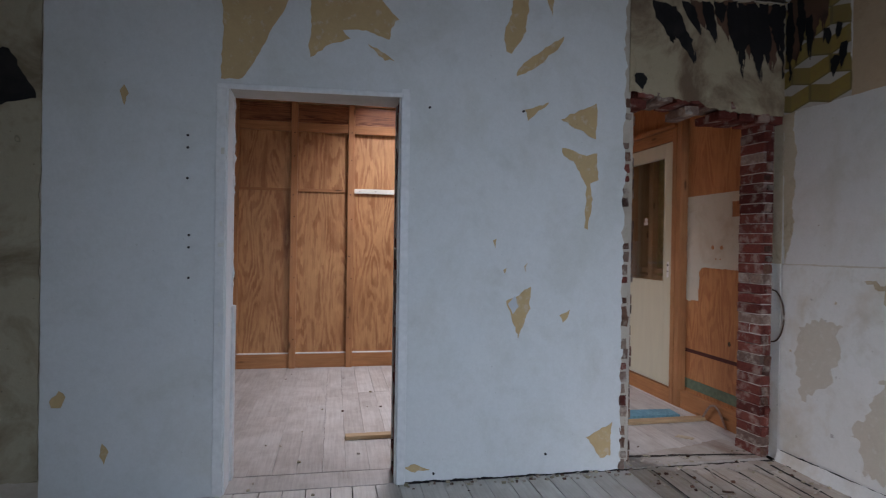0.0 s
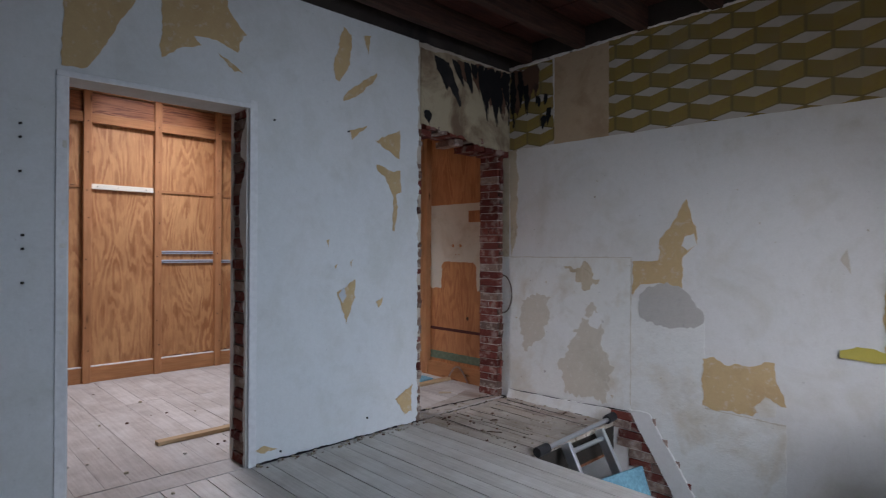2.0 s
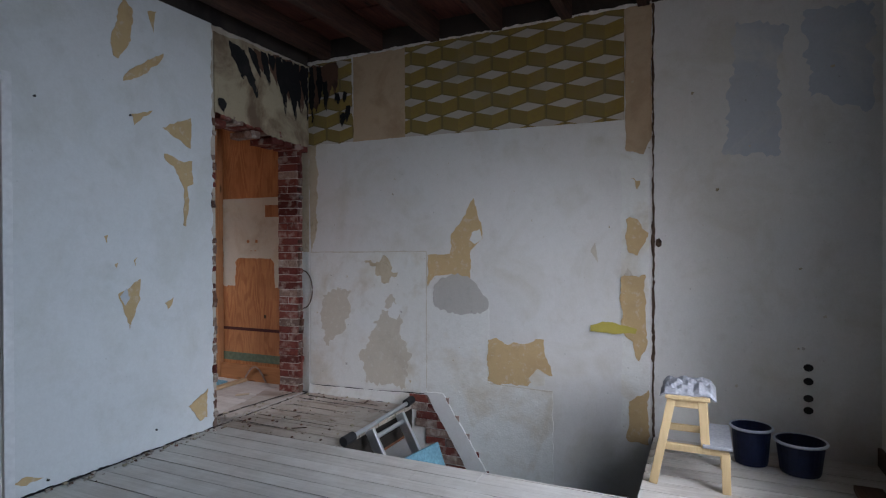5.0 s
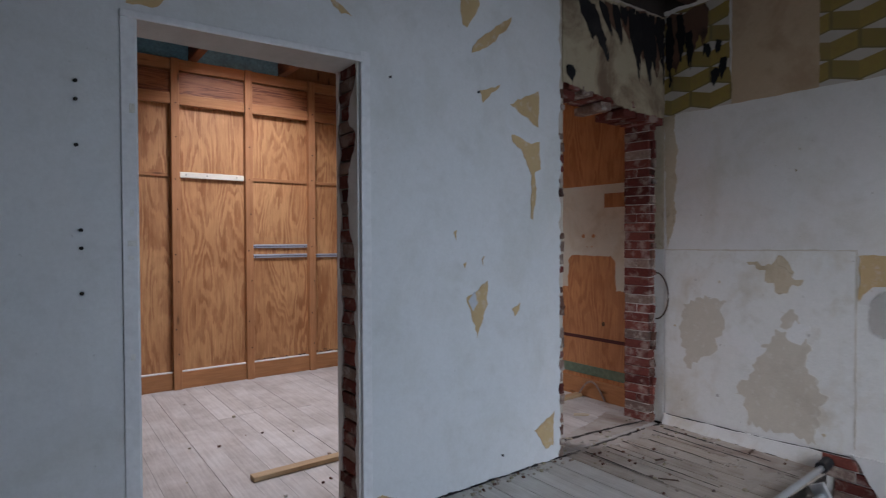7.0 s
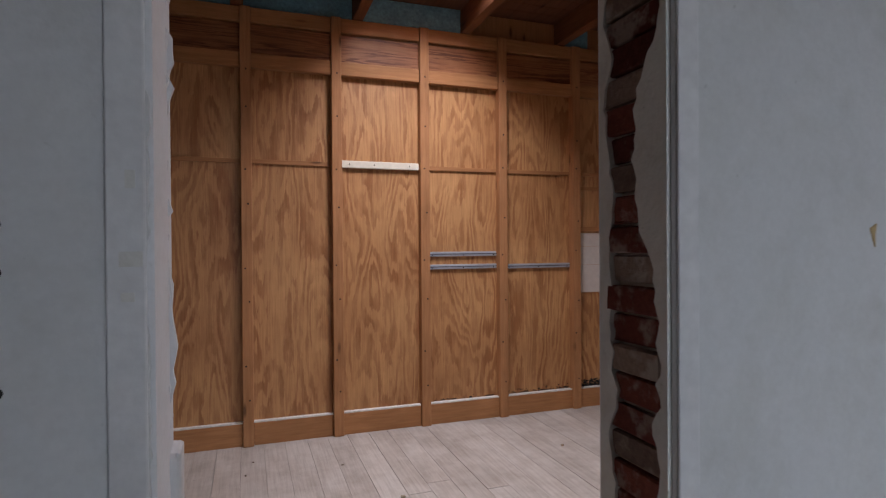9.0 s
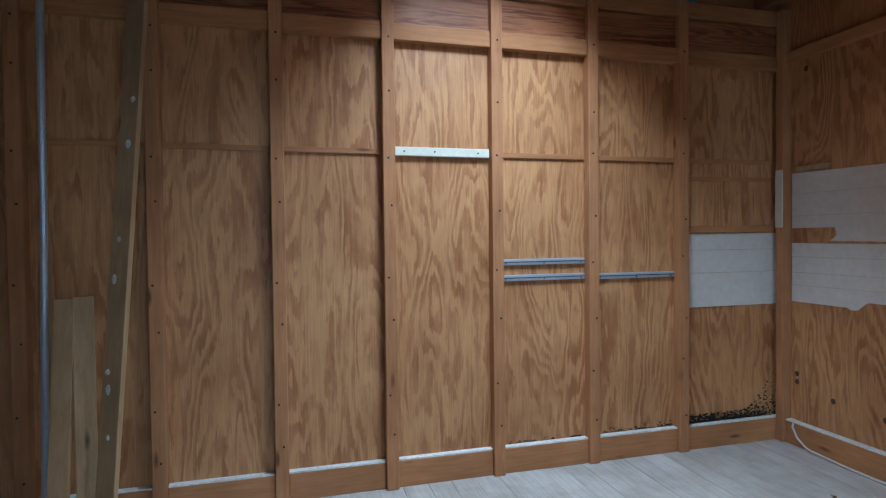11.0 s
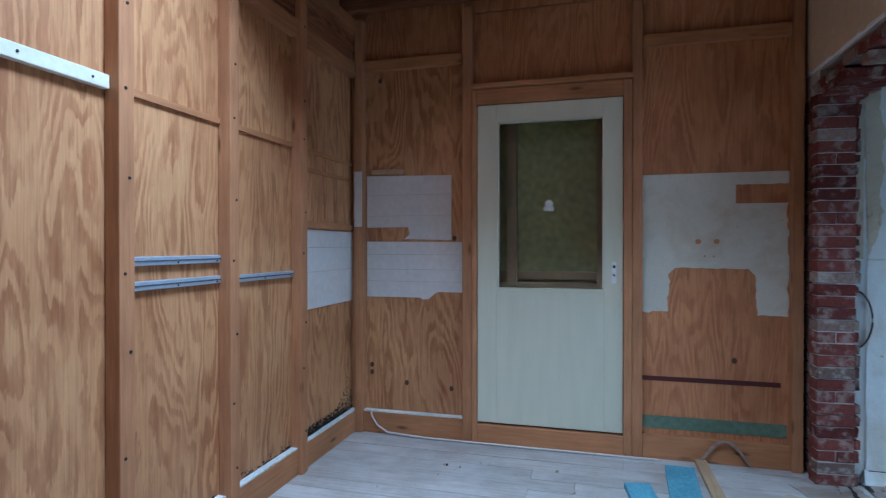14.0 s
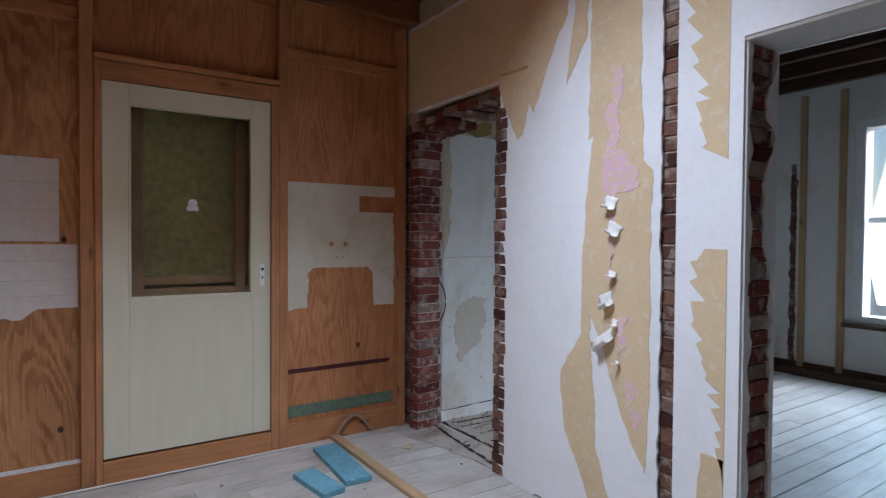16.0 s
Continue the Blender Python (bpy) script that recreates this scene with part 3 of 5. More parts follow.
patch(wall_mid, "x", 2.743, -1, [(2.955, 0.0, 0), (3.032, 0.0, 0.003), (3.032, 1.19, 0), (2.955, 1.19, 0)], M_ROUGH, "white plaster return", 0.004, name="plaster_skin")
patch(wall_mid, "x", 2.743, -1, [(2.955, 1.19, 0), (3.032, 1.19, 0.003), (3.032, 2.19, 0), (2.955, 2.19, 0)], M_CREAM, "yellowed plaster return", 0.003, name="plaster_skin")
FACE = 2.95
for o in ([(-0.48, 2.08), (-0.38, 2.09), (-0.26, 2.30), (-0.16, 2.50), (-0.12, 2.72), (-0.48, 2.72)],
          [(-0.05, 2.22), (0.04, 2.29), (0.15, 2.33), (0.11, 2.37), (0.23, 2.38), (0.35, 2.34), (0.36, 2.40), (0.40, 2.45), (0.35, 2.50), (0.30, 2.56), (0.28, 2.72), (-0.05, 2.72)],
          [(0.24, 2.31), (0.29, 2.29), (0.38, 2.23), (0.33, 2.23)],
          [(1.05, 2.68), (0.98, 2.44), (0.99, 2.33), (1.02, 2.32), (1.10, 2.45), (1.11, 2.64)],
          [(1.32, 2.44), (1.21, 2.37), (1.06, 2.24), (1.05, 2.20), (1.10, 2.22), (1.28, 2.36)],
          [(1.31, 1.98), (1.52, 2.08), (1.52, 1.88)], [(1.10, 2.02), (1.24, 2.07), (1.12, 1.96)],
          [(1.32, 1.82), (1.44, 1.79), (1.53, 1.80), (1.54, 1.65), (1.49, 1.63), (1.50, 1.52), (1.48, 1.37), (1.46, 1.38), (1.47, 1.61), (1.41, 1.71), (1.39, 1.75), (1.33, 1.78)],
          [(1.01, 0.97), (1.15, 1.05), (1.15, 0.93), (1.08, 0.76), (1.04, 0.89)], [(1.32, 0.89), (1.38, 0.92), (1.37, 0.88), (1.34, 0.85)],
          [(1.49, 0.20), (1.65, 0.28), (1.64, 0.09), (1.58, 0.08)], [(0.46, 0.09), (0.52, 0.105), (0.60, 0.07), (0.52, 0.06)],
          [(-0.94, 1.99), (-0.92, 2.02), (-0.90, 1.98), (-0.92, 1.92)], [(-1.23, 0.50), (-1.19, 0.55), (-1.16, 0.52), (-1.18, 0.47), (-1.22, 0.47)],
          [(-1.00, 0.29), (-0.97, 0.25), (-0.99, 0.19), (-1.01, 0.23)], [(1.21, 2.66), (1.25, 2.55), (1.27, 2.68)], [(0.93, 1.30), (0.95, 1.31), (0.945, 1.26)],
          [(0.99, 1.14), (1.01, 1.15), (1.0, 1.12)], [(1.11, 1.16), (1.13, 1.18), (1.12, 1.13)]):
    patch(wall_mid, "y", FACE, -1, o, M_OCHRE, "ochre paper backing", 0.003, 0.008)
patch(wall_mid, "y", FACE - 0.003, -1, [(1.02, 0.955), (1.06, 1.0), (1.08, 0.94), (1.05, 0.90)], M_BLUEGREY, "pale blue paper scrap", 0.003, 0.004)
for x, z in ((-0.63, 1.79), (-0.63, 1.73), (-0.63, 1.58), (-0.62, 1.30), (-0.62, 1.24), (-0.62, 1.09), (0.57, 2.00), (1.09, 2.01), (0.62, 0.05), (1.25, 0.12)):
    part("screw", tube(bmesh.new(), [(x, 2.951, z), (x, 2.944, z), (x + 0.003, 2.940, z)], 0.006, 8), M_NAIL, wall_mid)
patch(wall_mid, "y", FRONT - 0.01, -1, [(-1.70, 1.90), (-1.52, 2.12), (-1.44, 2.16), (-1.38, 2.08), (-1.30, 1.93), (-1.5, 1.88)], M_SOOT, "dark sooty hollow", 0.003, 0.012, "soot_stain")


def tongue(wall, axis, level, a, top, b, low, width, mat, lift=0.0):
    """A ragged tongue of soot running down a wall from (a, top) to a split point at (b, low)."""
    n = 7
    left, right = [], []
    for i in range(n + 1):
        f = i / n
        w = width * (0.35 + 1.1 * math.sin(math.pi * min(1.0, 0.18 + 0.8 * f))) * (1 - 0.75 * f ** 3) * 0.5
        c, z = a + (b - a) * f, top + (low - top) * f
        left.append((c - w * random.uniform(0.75, 1.3), z, 0.012))
        right.append((c + w * random.uniform(0.75, 1.3), z + random.uniform(-0.02, 0.02), 0.012))
    notch = [(b, low + 0.25 * (top - low), 0.006)]
    o = left + notch + right[::-1]
    patch(wall, axis, level - lift, -1, o[::-1] if axis == "y" else o, mat, "black soot tongue", 0.002, 0.01, "soot_stain")


SOOT_MID = ((1.89, 2.70, 2.00, 2.46, 0.07), (1.96, 2.69, 2.13, 2.35, 0.075), (2.06, 2.71, 2.17, 2.52, 0.05), (2.20, 2.72, 2.27, 2.48, 0.05), (2.28, 2.73, 2.31, 2.60, 0.06), (2.37, 2.73, 2.41, 2.42, 0.07),
            (2.44, 2.73, 2.45, 2.30, 0.06), (2.51, 2.73, 2.57, 2.27, 0.075), (2.58, 2.74, 2.62, 2.38, 0.06), (2.66, 2.74, 2.69, 2.45, 0.06), (2.71, 2.74, 2.72, 2.30, 0.03), (1.78, 2.27, 1.80, 2.18, 0.05))
for i, (a, top, b, low, w) in enumerate(SOOT_MID):
    tongue(wall_mid, "y", FRONT - 0.009, a, top, b, low, w, M_SOOT, 0.0004 * i)
for i, (a, top, b, low, w) in enumerate(((2.14, 2.72, 2.20, 2.56, 0.09), (2.33, 2.73, 2.36, 2.50, 0.10), (2.48, 2.735, 2.50, 2.40, 0.10), (2.63, 2.74, 2.65, 2.34, 0.10))):
    tongue(wall_mid, "y", FRONT - 0.0088, a, top, b, low, w, M_SCORCH)
# door lining: flat casing, header and sill line
for lo, hi in (((0.42, 2.942, 0.0), (0.467, 2.9485, 2.09)), ((-0.50, 2.942, 0.0), (-0.452, 2.9485, 2.03))):
    part("door_casing", box(lo, hi, 0.003), M_TRIM, wall_mid, "white flat door casing")
part("door_casing", box((-0.50, 2.936, 2.035), (0.43, 2.949, 2.062), 0.004, Matrix.Rotation(radians(-0.8), 4, "Y")), M_TRIM, wall_mid)
for x, z, w, h in ((-0.470, 1.255, 0.014, 0.010), (-0.474, 1.205, 0.008, 0.006), (-0.470, 1.36, 0.006, 0.012), (-0.472, 0.86, 0.007, 0.011), (-0.466, 1.72, 0.008, 0.016)):
    patch(wall_mid, "y", 2.942, -1, [(x - w, z - h), (x - w, z + h), (x + w, z + h), (x + w, z - h)], M_ROUGH, "chipped paint", 0.002, 0.012, "paint_chip")
part("lintel_board", box((-0.47, 2.955, 2.045), (0.435, 3.185, 2.06)), M_GREYPL, wall_mid, "grey plastered lintel underside")
part("wall_crack", sheet("y", FACE, -1, [(0.42, 0.012), (1.7, 0.008), (1.7, 0.0, 0), (0.42, 0.0, 0)], 0.003, 0.006), M_SOOT, wall_mid)

# ---- skins of the partition wall, back ----
BACK = 3.178
patch(wall_mid, "y", BACK, 1, [(0.752, 0.0, 0.006), (1.775, 0.0, 0.012), (1.775, 1.95, 0.008), (1.79, 2.20, 0.004), (2.86, 2.20, 0), (2.86, 2.79, 0), (0.752, 2.79, 0.006)][::-1], M_BACKWHITE, "white paper torn down to tan backing", 0.012, name="wallpaper_skin")
patch(wall_mid, "y", BACK, 1, [(0.42, 0.0, 0), (0.682, 0.0, 0.007), (0.682, 2.79, 0), (0.42, 2.79, 0)][::-1], M_BACKWHITE, "", 0.012, name="wallpaper_skin")
patch(wall_mid, "y", BACK, 1, [(FX0, 0.0, 0), (-0.45, 0.0, 0.006), (-0.45, 2.06, 0), (0.42, 2.06, 0), (0.42, 2.79, 0), (FX0, 2.79, 0)][::-1], M_BACKWHITE, "", 0.012, name="wallpaper_skin")
BF = 3.19


def torn_strip(top, low, straight, edge, tooth):
    """Outline of paper torn into pointed shreds along one side, cut straight along the other."""
    out = [(straight, low, 0), (straight, top, 0.003)]
    z, k = top, 0
    while z > low + 0.02:
        lo, hi = [e for e in edge if e[0] <= z][:1] or [edge[-1]], [e for e in edge if e[0] >= z][-1]
        a, b = hi, lo[0]
        f = 0 if a[0] == b[0] else (a[0] - z) / (a[0] - b[0])
        x = a[1] + (b[1] - a[1]) * f
        cut = tooth * random.uniform(0.1, 1.9) if k % 2 else 0.0
        out.append((max(x - cut + random.uniform(-0.008, 0.008), straight + 0.010), z, 0.0015))
        z -= random.uniform(0.006, 0.025) if k % 2 else random.uniform(0.03, 0.085)
        k += 1
    return out[::-1]


for o in ([(2.85, 2.76), (1.24, 2.76), (1.28, 2.42), (1.34, 2.34), (1.45, 2.12), (1.51, 1.98), (1.55, 2.05), (1.60, 1.88), (1.64, 1.86), (1.70, 1.98), (1.76, 2.08), (1.80, 2.21), (2.85, 2.21)],
          [(1.12, 2.76), (0.84, 2.76), (0.86, 2.34), (0.84, 1.67), (0.79, 1.62), (0.80, 1.16), (0.79, 0.69), (0.81, 0.35), (0.93, 0.55), (1.06, 0.88), (1.12, 0.98), (1.09, 0.61), (1.08, 0.38), (1.00, 0.17), (0.97, 0.02), (1.05, 0.02), (1.12, 0.13), (1.27, 0.41), (1.30, 0.68), (1.17, 0.89), (1.17, 1.26), (1.13, 1.66), (1.11, 1.81), (1.14, 1.79)],
          [(1.28, 2.08), (1.24, 2.36), (1.20, 2.70), (1.13, 2.70), (1.16, 2.26)],
          torn_strip(2.70, 1.63, 0.472, ((2.70, 0.62), (2.3, 0.655), (2.05, 0.63), (1.9, 0.60), (1.7, 0.585), (1.63, 0.54)), 0.035),
          torn_strip(1.30, 0.42, 0.470, ((1.30, 0.56), (1.24, 0.62), (1.0, 0.60), (0.88, 0.57), (0.7, 0.52), (0.42, 0.478)), 0.03),
          torn_strip(0.52, 0.03, 0.472, ((0.52, 0.56), (0.34, 0.585), (0.03, 0.60)), 0.004)):
    patch(wall_mid, "y", BF, 1, o[::-1], M_TAN, "tan paper backing", 0.003, 0.006)
for o in ([(1.00, 2.09), (0.94, 2.10), (0.97, 1.76), (0.86, 1.61), (0.85, 1.57), (0.95, 1.54), (1.04, 1.50), (1.05, 1.62), (1.02, 1.82)], [(0.985, 1.455), (1.03, 1.455), (1.0, 1.12), (0.98, 1.15)],
          [(0.91, 0.77), (0.86, 0.69), (0.89, 0.59), (0.91, 0.66)], [(0.90, 1.0), (0.97, 0.98), (0.95, 0.80), (0.93, 0.85)], [(0.86, 0.62), (0.82, 0.58), (0.85, 0.52)]):
    patch(wall_mid, "y", BF + 0.003, 1, o[::-1], M_PINK, "pink distemper under the paper", 0.002, 0.022)


def curl(x, z, w, h, turn, bend=0.05):
    """A scrap of paper that curls away from the wall."""
    bm = bmesh.new()
    grid = []
    for i in range(9):
        f = i / 8
        a = f * 2.4
        row = []
        for j in range(5):
            g = j / 4 - 0.5
            px, pz = g * w * (1 - 0.5 * f) + 0.008 * math.sin(i * 1.3), -h * math.sin(a) * 0.55
            c, s = math.cos(turn), math.sin(turn)
            row.append(bm.verts.new((x + px * c - pz * s, BF + 0.004 + bend * (1 - math.cos(a)) * 0.6, z + px * s + pz * c)))
        grid.append(row)
    for u, v in zip(grid, grid[1:]):
        for j in range(4):
            bm.faces.new((u[j], u[j + 1], v[j + 1], v[j]))
    o = part("paper_curl", bm, M_CURL, wall_mid, "curled torn paper flap")
    for f in o.data.polygons:
        f.use_smooth = True
    mod = o.modifiers.new("thick", "SOLIDIFY")
    mod.thickness = 0.002
    return o


for x, z, w, h, t in ((0.99, 1.52, 0.07, 0.10, 0.3), (0.965, 1.40, 0.08, 0.09, 0.5), (0.98, 1.19, 0.045, 0.04, 0.2), (1.03, 1.09, 0.08, 0.12, -0.4), (1.05, 0.90, 0.15, 0.10, -0.6), (0.965, 0.98, 0.03, 0.05, 0.2), (0.95, 0.80, 0.02, 0.02, 0.0)):
    curl(x, z, w, h, t)
part("nail_strip", box((1.56, 3.19, 2.225), (1.78, 3.20, 2.24), 0.002, Matrix.Rotation(radians(-1), 4, "Y")), M_PALEX, wall_mid)

# ---- side wall of the front room ----
def side(outline, mat, label="", jag=0.006, thick=0.004, lift=0.0, name="torn_paper_patch"):
    return patch(wall_right, "x", FX1 - lift, -1, outline, mat, label, thick, jag, name)


side([(2.02, 2.09, 0.002), (2.02, 2.79, 0), (0.38, 2.80, 0), (0.38, 2.065, 0.002)], M_RIBBON, "yellow-olive folded-ribbon wallpaper", name="wallpaper_band")
side([(2.955, 2.09), (2.955, 2.77), (2.52, 2.77), (2.50, 2.09)], M_RIBBON, "sooty ribbon wallpaper remnant", name="wallpaper_band")
side([(2.50, 2.09, 0.002), (2.50, 2.78, 0), (2.02, 2.79, 0), (2.02, 2.09, 0.002)], M_PEACH, "peach lining paper", lift=0.0, thick=0.003, name="lining_paper")
for i, (a, top, b, low, w, m) in enumerate(((2.88, 2.76, 2.87, 2.36, 0.10, M_SCORCH), (2.78, 2.76, 2.75, 2.46, 0.11, M_SCORCH), (2.69, 2.76, 2.68, 2.50, 0.06, M_SCORCH), (2.92, 2.74, 2.91, 2.28, 0.04, M_SOOT),
                                             (2.84, 2.74, 2.83, 2.44, 0.04, M_SOOT), (2.66, 2.50, 2.645, 2.41, 0.04, M_SOOT), (2.58, 2.50, 2.585, 2.42, 0.03, M_SOOT), (2.55, 2.39, 2.56, 2.26, 0.04, M_SOOT), (2.60, 2.33, 2.61, 2.22, 0.04, M_SOOT), (2.78, 2.62, 2.77, 2.36, 0.04, M_SOOT))):
    tongue(wall_right, "x", FX1 - 0.004, a, top, b, low, w, m, 0.0003 * i)
side([(2.955, 2.795), (2.0, 2.80), (0.21, 2.815), (0.21, 2.80), (2.0, 2.785), (2.955, 2.775)], M_CURL, "pale torn paper edge under the ceiling", 0.006, 0.009, name="paper_edge")
side([(0.38, 2.80, 0), (0.21, 2.80), (0.21, 1.94), (0.26, 1.83), (0.37, 1.86)], M_PEACH, "peach lining paper")
side([(0.40, 1.84), (0.23, 1.84), (0.22, 0.02), (0.40, 0.02)], M_ROUGH, "rough plaster strip beside the seam", thick=0.003, name="plaster_strip")
side([(2.955, 2.09, 0.006), (2.87, 2.09, 0.012), (2.87, 1.4, 0.01), (2.93, 1.19, 0.006)], M_CREAM, "yellowed plaster edge", thick=0.003)
side([(2.94, 0.07, 0.003), (2.94, 1.18, 0.003), (1.84, 1.19, 0.003), (1.84, 0.11, 0.002)], M_ROUGH, "rough white lime plaster repair", name="plaster_patch")
for o, m in (([(2.81, 0.83), (2.66, 0.90), (2.52, 0.87), (2.55, 0.68), (2.61, 0.53), (2.78, 0.41), (2.83, 0.61)], M_BEIGE), ([(2.33, 0.62), (2.20, 0.72), (2.07, 0.70), (1.99, 0.35), (2.02, 0.12), (2.38, 0.13), (2.47, 0.31), (2.38, 0.42)], M_BEIGE),
             ([(2.22, 0.84), (2.14, 0.86), (2.10, 0.78), (2.18, 0.74)], M_BEIGE), ([(2.40, 1.12), (2.18, 1.14), (2.10, 1.0), (2.24, 0.95)], M_CREAM)):
    side(o, m, "sandy cement showing through", 0.032, 0.003, 0.0045, "cement_patch")
for o in ([(2.54, 0.66), (2.46, 0.73), (2.37, 0.69), (2.28, 0.62), (2.35, 0.54), (2.44, 0.58)], [(2.18, 0.70), (2.13, 0.80), (2.05, 0.77), (2.10, 0.66)]):
    side(o, M_SMEAR, "white filler smeared over the cement", 0.022, 0.002, 0.0078, "filler_smear")
side([(1.45, 1.59), (1.54, 1.44), (1.63, 1.33), (1.64, 1.18), (1.83, 1.17), (1.83, 0.93), (1.77, 1.01), (1.63, 1.03), (1.48, 0.99), (1.47, 1.21), (1.38, 1.29), (1.39, 1.41)], M_OCHRE, "ochre paper backing", 0.008)
side([(1.46, 1.34), (1.40, 1.36), (1.38, 1.29), (1.44, 1.25), (1.48, 1.28)], M_ROUGH, "", 0.004, 0.003, 0.0045)
side([(1.84, 0.92), (1.33, 0.80), (1.33, 0.23), (0.86, 0.22), (0.86, -0.5), (1.45, -0.5), (1.84, 0.11)], M_ROUGH, "patched lime plaster", 0.006, 0.003, name="plaster_patch")
side([(1.77, 0.94), (1.70, 1.0), (1.60, 1.02), (1.48, 1.0), (1.42, 0.95), (1.33, 0.81), (1.38, 0.75), (1.58, 0.73), (1.72, 0.75), (1.78, 0.82)], M_GREYPL, "grey cement repair", 0.014, 0.003, 0.0045, "cement_patch")
side([(1.34, 0.55), (1.27, 0.57), (1.21, 0.53), (1.06, 0.54), (0.98, 0.58), (0.92, 0.58), (0.91, 0.46), (0.86, 0.33), (0.94, 0.33), (1.04, 0.24), (1.16, 0.25), (1.27, 0.23), (1.34, 0.25)], M_OCHRE, "ochre paper backing", 0.012, 0.003, 0.0045)
side([(1.03, 0.30), (0.97, 0.37), (0.91, 0.34), (0.92, 0.26), (1.0, 0.24)], M_ROUGH, "", 0.008, 0.003, 0.008)
side([(0.60, 0.70), (0.52, 0.73), (0.44, 0.725), (0.38, 0.71), (0.30, 0.69), (0.31, 0.66), (0.45, 0.65), (0.60, 0.66)], M_YELLOW, "yellow wallpaper remnant", 0.004, 0.003, 0.009)
for o in ([(0.37, 1.41), (0.30, 1.41), (0.23, 1.32), (0.30, 1.17), (0.35, 1.19)], [(0.40, 1.03), (0.25, 1.05), (0.235, 0.62), (0.29, 0.48), (0.35, 0.62), (0.40, 0.70)], [(0.35, 0.21), (0.23, 0.30), (0.23, -0.06), (0.36, -0.05)], [(0.34, 1.68), (0.28, 1.66), (0.30, 1.60)]):
    side(o, M_OCHRE, "ochre paper backing", 0.012, 0.003, 0.0045)
side([(-0.28, 2.60), (-0.52, 2.55), (-0.50, 1.77), (-0.21, 1.79), (-0.24, 2.2)], M_BLUEGREY, "faded blue-grey paint", 0.025, 0.003)
side([(-0.62, 2.6), (-0.95, 2.6), (-0.95, 2.0), (-0.66, 2.1)], M_BLUEGREY, "faded blue-grey paint", 0.025, 0.003)
side([(2.955, 2.785, 0.005), (-1.0, 2.815, 0), (-1.0, H, 0), (2.955, H, 0)], M_SOOTWALL, "sooty strip under the ceiling", 0.0, 0.006, name="soot_strip")
side([(2.94, 1.192), (1.835, 1.200), (1.835, 1.193), (2.94, 1.184)], M_BEIGE, "", 0.003, 0.002, 0.0045, "paper_edge")
side([(1.842, 1.19), (1.836, 1.19), (1.836, 0.15), (1.842, 0.15)], M_BEIGE, "", 0.003, 0.002, 0.0045, "paper_edge")
part("wall_seam", sheet("x", FX1, -1, [(0.209, -0.3), (0.195, -0.3), (0.196, 2.8), (0.207, 2.8)], 0.005, 0.006), M_DARKWOOD, wall_right, "dark raked joint")
part("wall_crack", sheet("x", FX1 - 0.004, -1, [(2.93, 0.070), (2.4, 0.080), (1.86, 0.103), (1.86, 0.098), (2.4, 0.073), (2.93, 0.063)], 0.002, 0.003), M_SOOT, wall_right)
for o in ([(0.86, 0.225), (1.33, 0.235), (1.33, 0.229), (0.86, 0.218)], [(0.32, 1.02), (0.4, 1.0), (0.36, 1.09)], [(0.60, 1.2), (0.57, 1.26), (0.55, 1.12)]):
    side(o, M_BEIGE, "", 0.004, 0.002, 0.0045, "wall_crack")
for z in (0.52, 0.44, 0.34, 0.27):
    side([(-0.65 + 0.026 * math.cos(k), z + 0.022 * math.sin(k)) for k in (0, 0.6, 1.2, 1.8, 2.4, 3.0, 3.6, 4.2, 4.8, 5.5)], M_SOOT, "dark hole in the plaster", 0.010, 0.003, name="wall_hole")
side([(0.185, 1.275), (0.165, 1.285), (0.150, 1.265), (0.152, 1.235), (0.17, 1.225), (0.188, 1.24)], M_DARKWOOD, "dark socket hole", 0.003, 0.003, 0.0, "wall_hole")
foot = bmesh.new()
rows = []
for k in range(40):
    y = 1.99 + 0.96 * k / 39
    n = noise.noise(Vector((y * 7, 3, 1))) + 0.5 * noise.noise(Vector((y * 25, 3, 4)))
    rows.append([foot.verts.new(p) for p in ((FX1, y, 0.066 + 0.006 * n + 0.03 * (2.95 - y)), (FX1 - 0.010, y, 0.060 + 0.006 * n + 0.03 * (2.95 - y)), (FX1 - 0.018 - 0.006 * n, y, 0.02), (FX1 - 0.024 - 0.008 * n, y, 0.0), (FX1, y, 0.0))])
for u, v in zip(rows, rows[1:]):
    for j in range(5):
        foot.faces.new((u[j], u[(j + 1) % 5], v[(j + 1) % 5], v[j]))
foot.faces.new(rows[0])
foot.faces.new(rows[-1])
part("skirting_strip", foot, M_ROUGH, wall_right, "flaking plaster skirting")
part("stringer_mark", sheet("x", FX1, -1, [(1.85, 0.12), (1.70, 0.12), (1.22, -0.62), (1.38, -0.62)], 0.015, 0.004), M_SIDE, wall_right, "white stair stringer line")

def chip(y, z, r, mat):
    outline = []
    for k in range(8):
        q = r * random.uniform(0.45, 1.2)
        outline.append((y + q * math.cos(-k * math.tau / 8), z + random.choice((0.6, 1.0, 1.4)) * q * math.sin(-k * math.tau / 8)))
    side(outline, mat, "", 0.0, 0.0015, 0.0045, "paint_chip")


for k in range(46):
    low = k % 3
    y, z = (random.uniform(0.45, 2.85), random.uniform(1.25, 2.0)) if low == 0 else (random.uniform(0.9, 2.9), random.uniform(0.14, 1.15)) if low == 1 else (random.uniform(-0.9, 0.4), random.uniform(0.2, 2.4))
    chip(y, z, random.uniform(0.003, 0.007) if low == 0 else random.uniform(0.004, 0.014), random.choice((M_BEIGE, M_CREAM, M_OLD, M_GREYPL)))

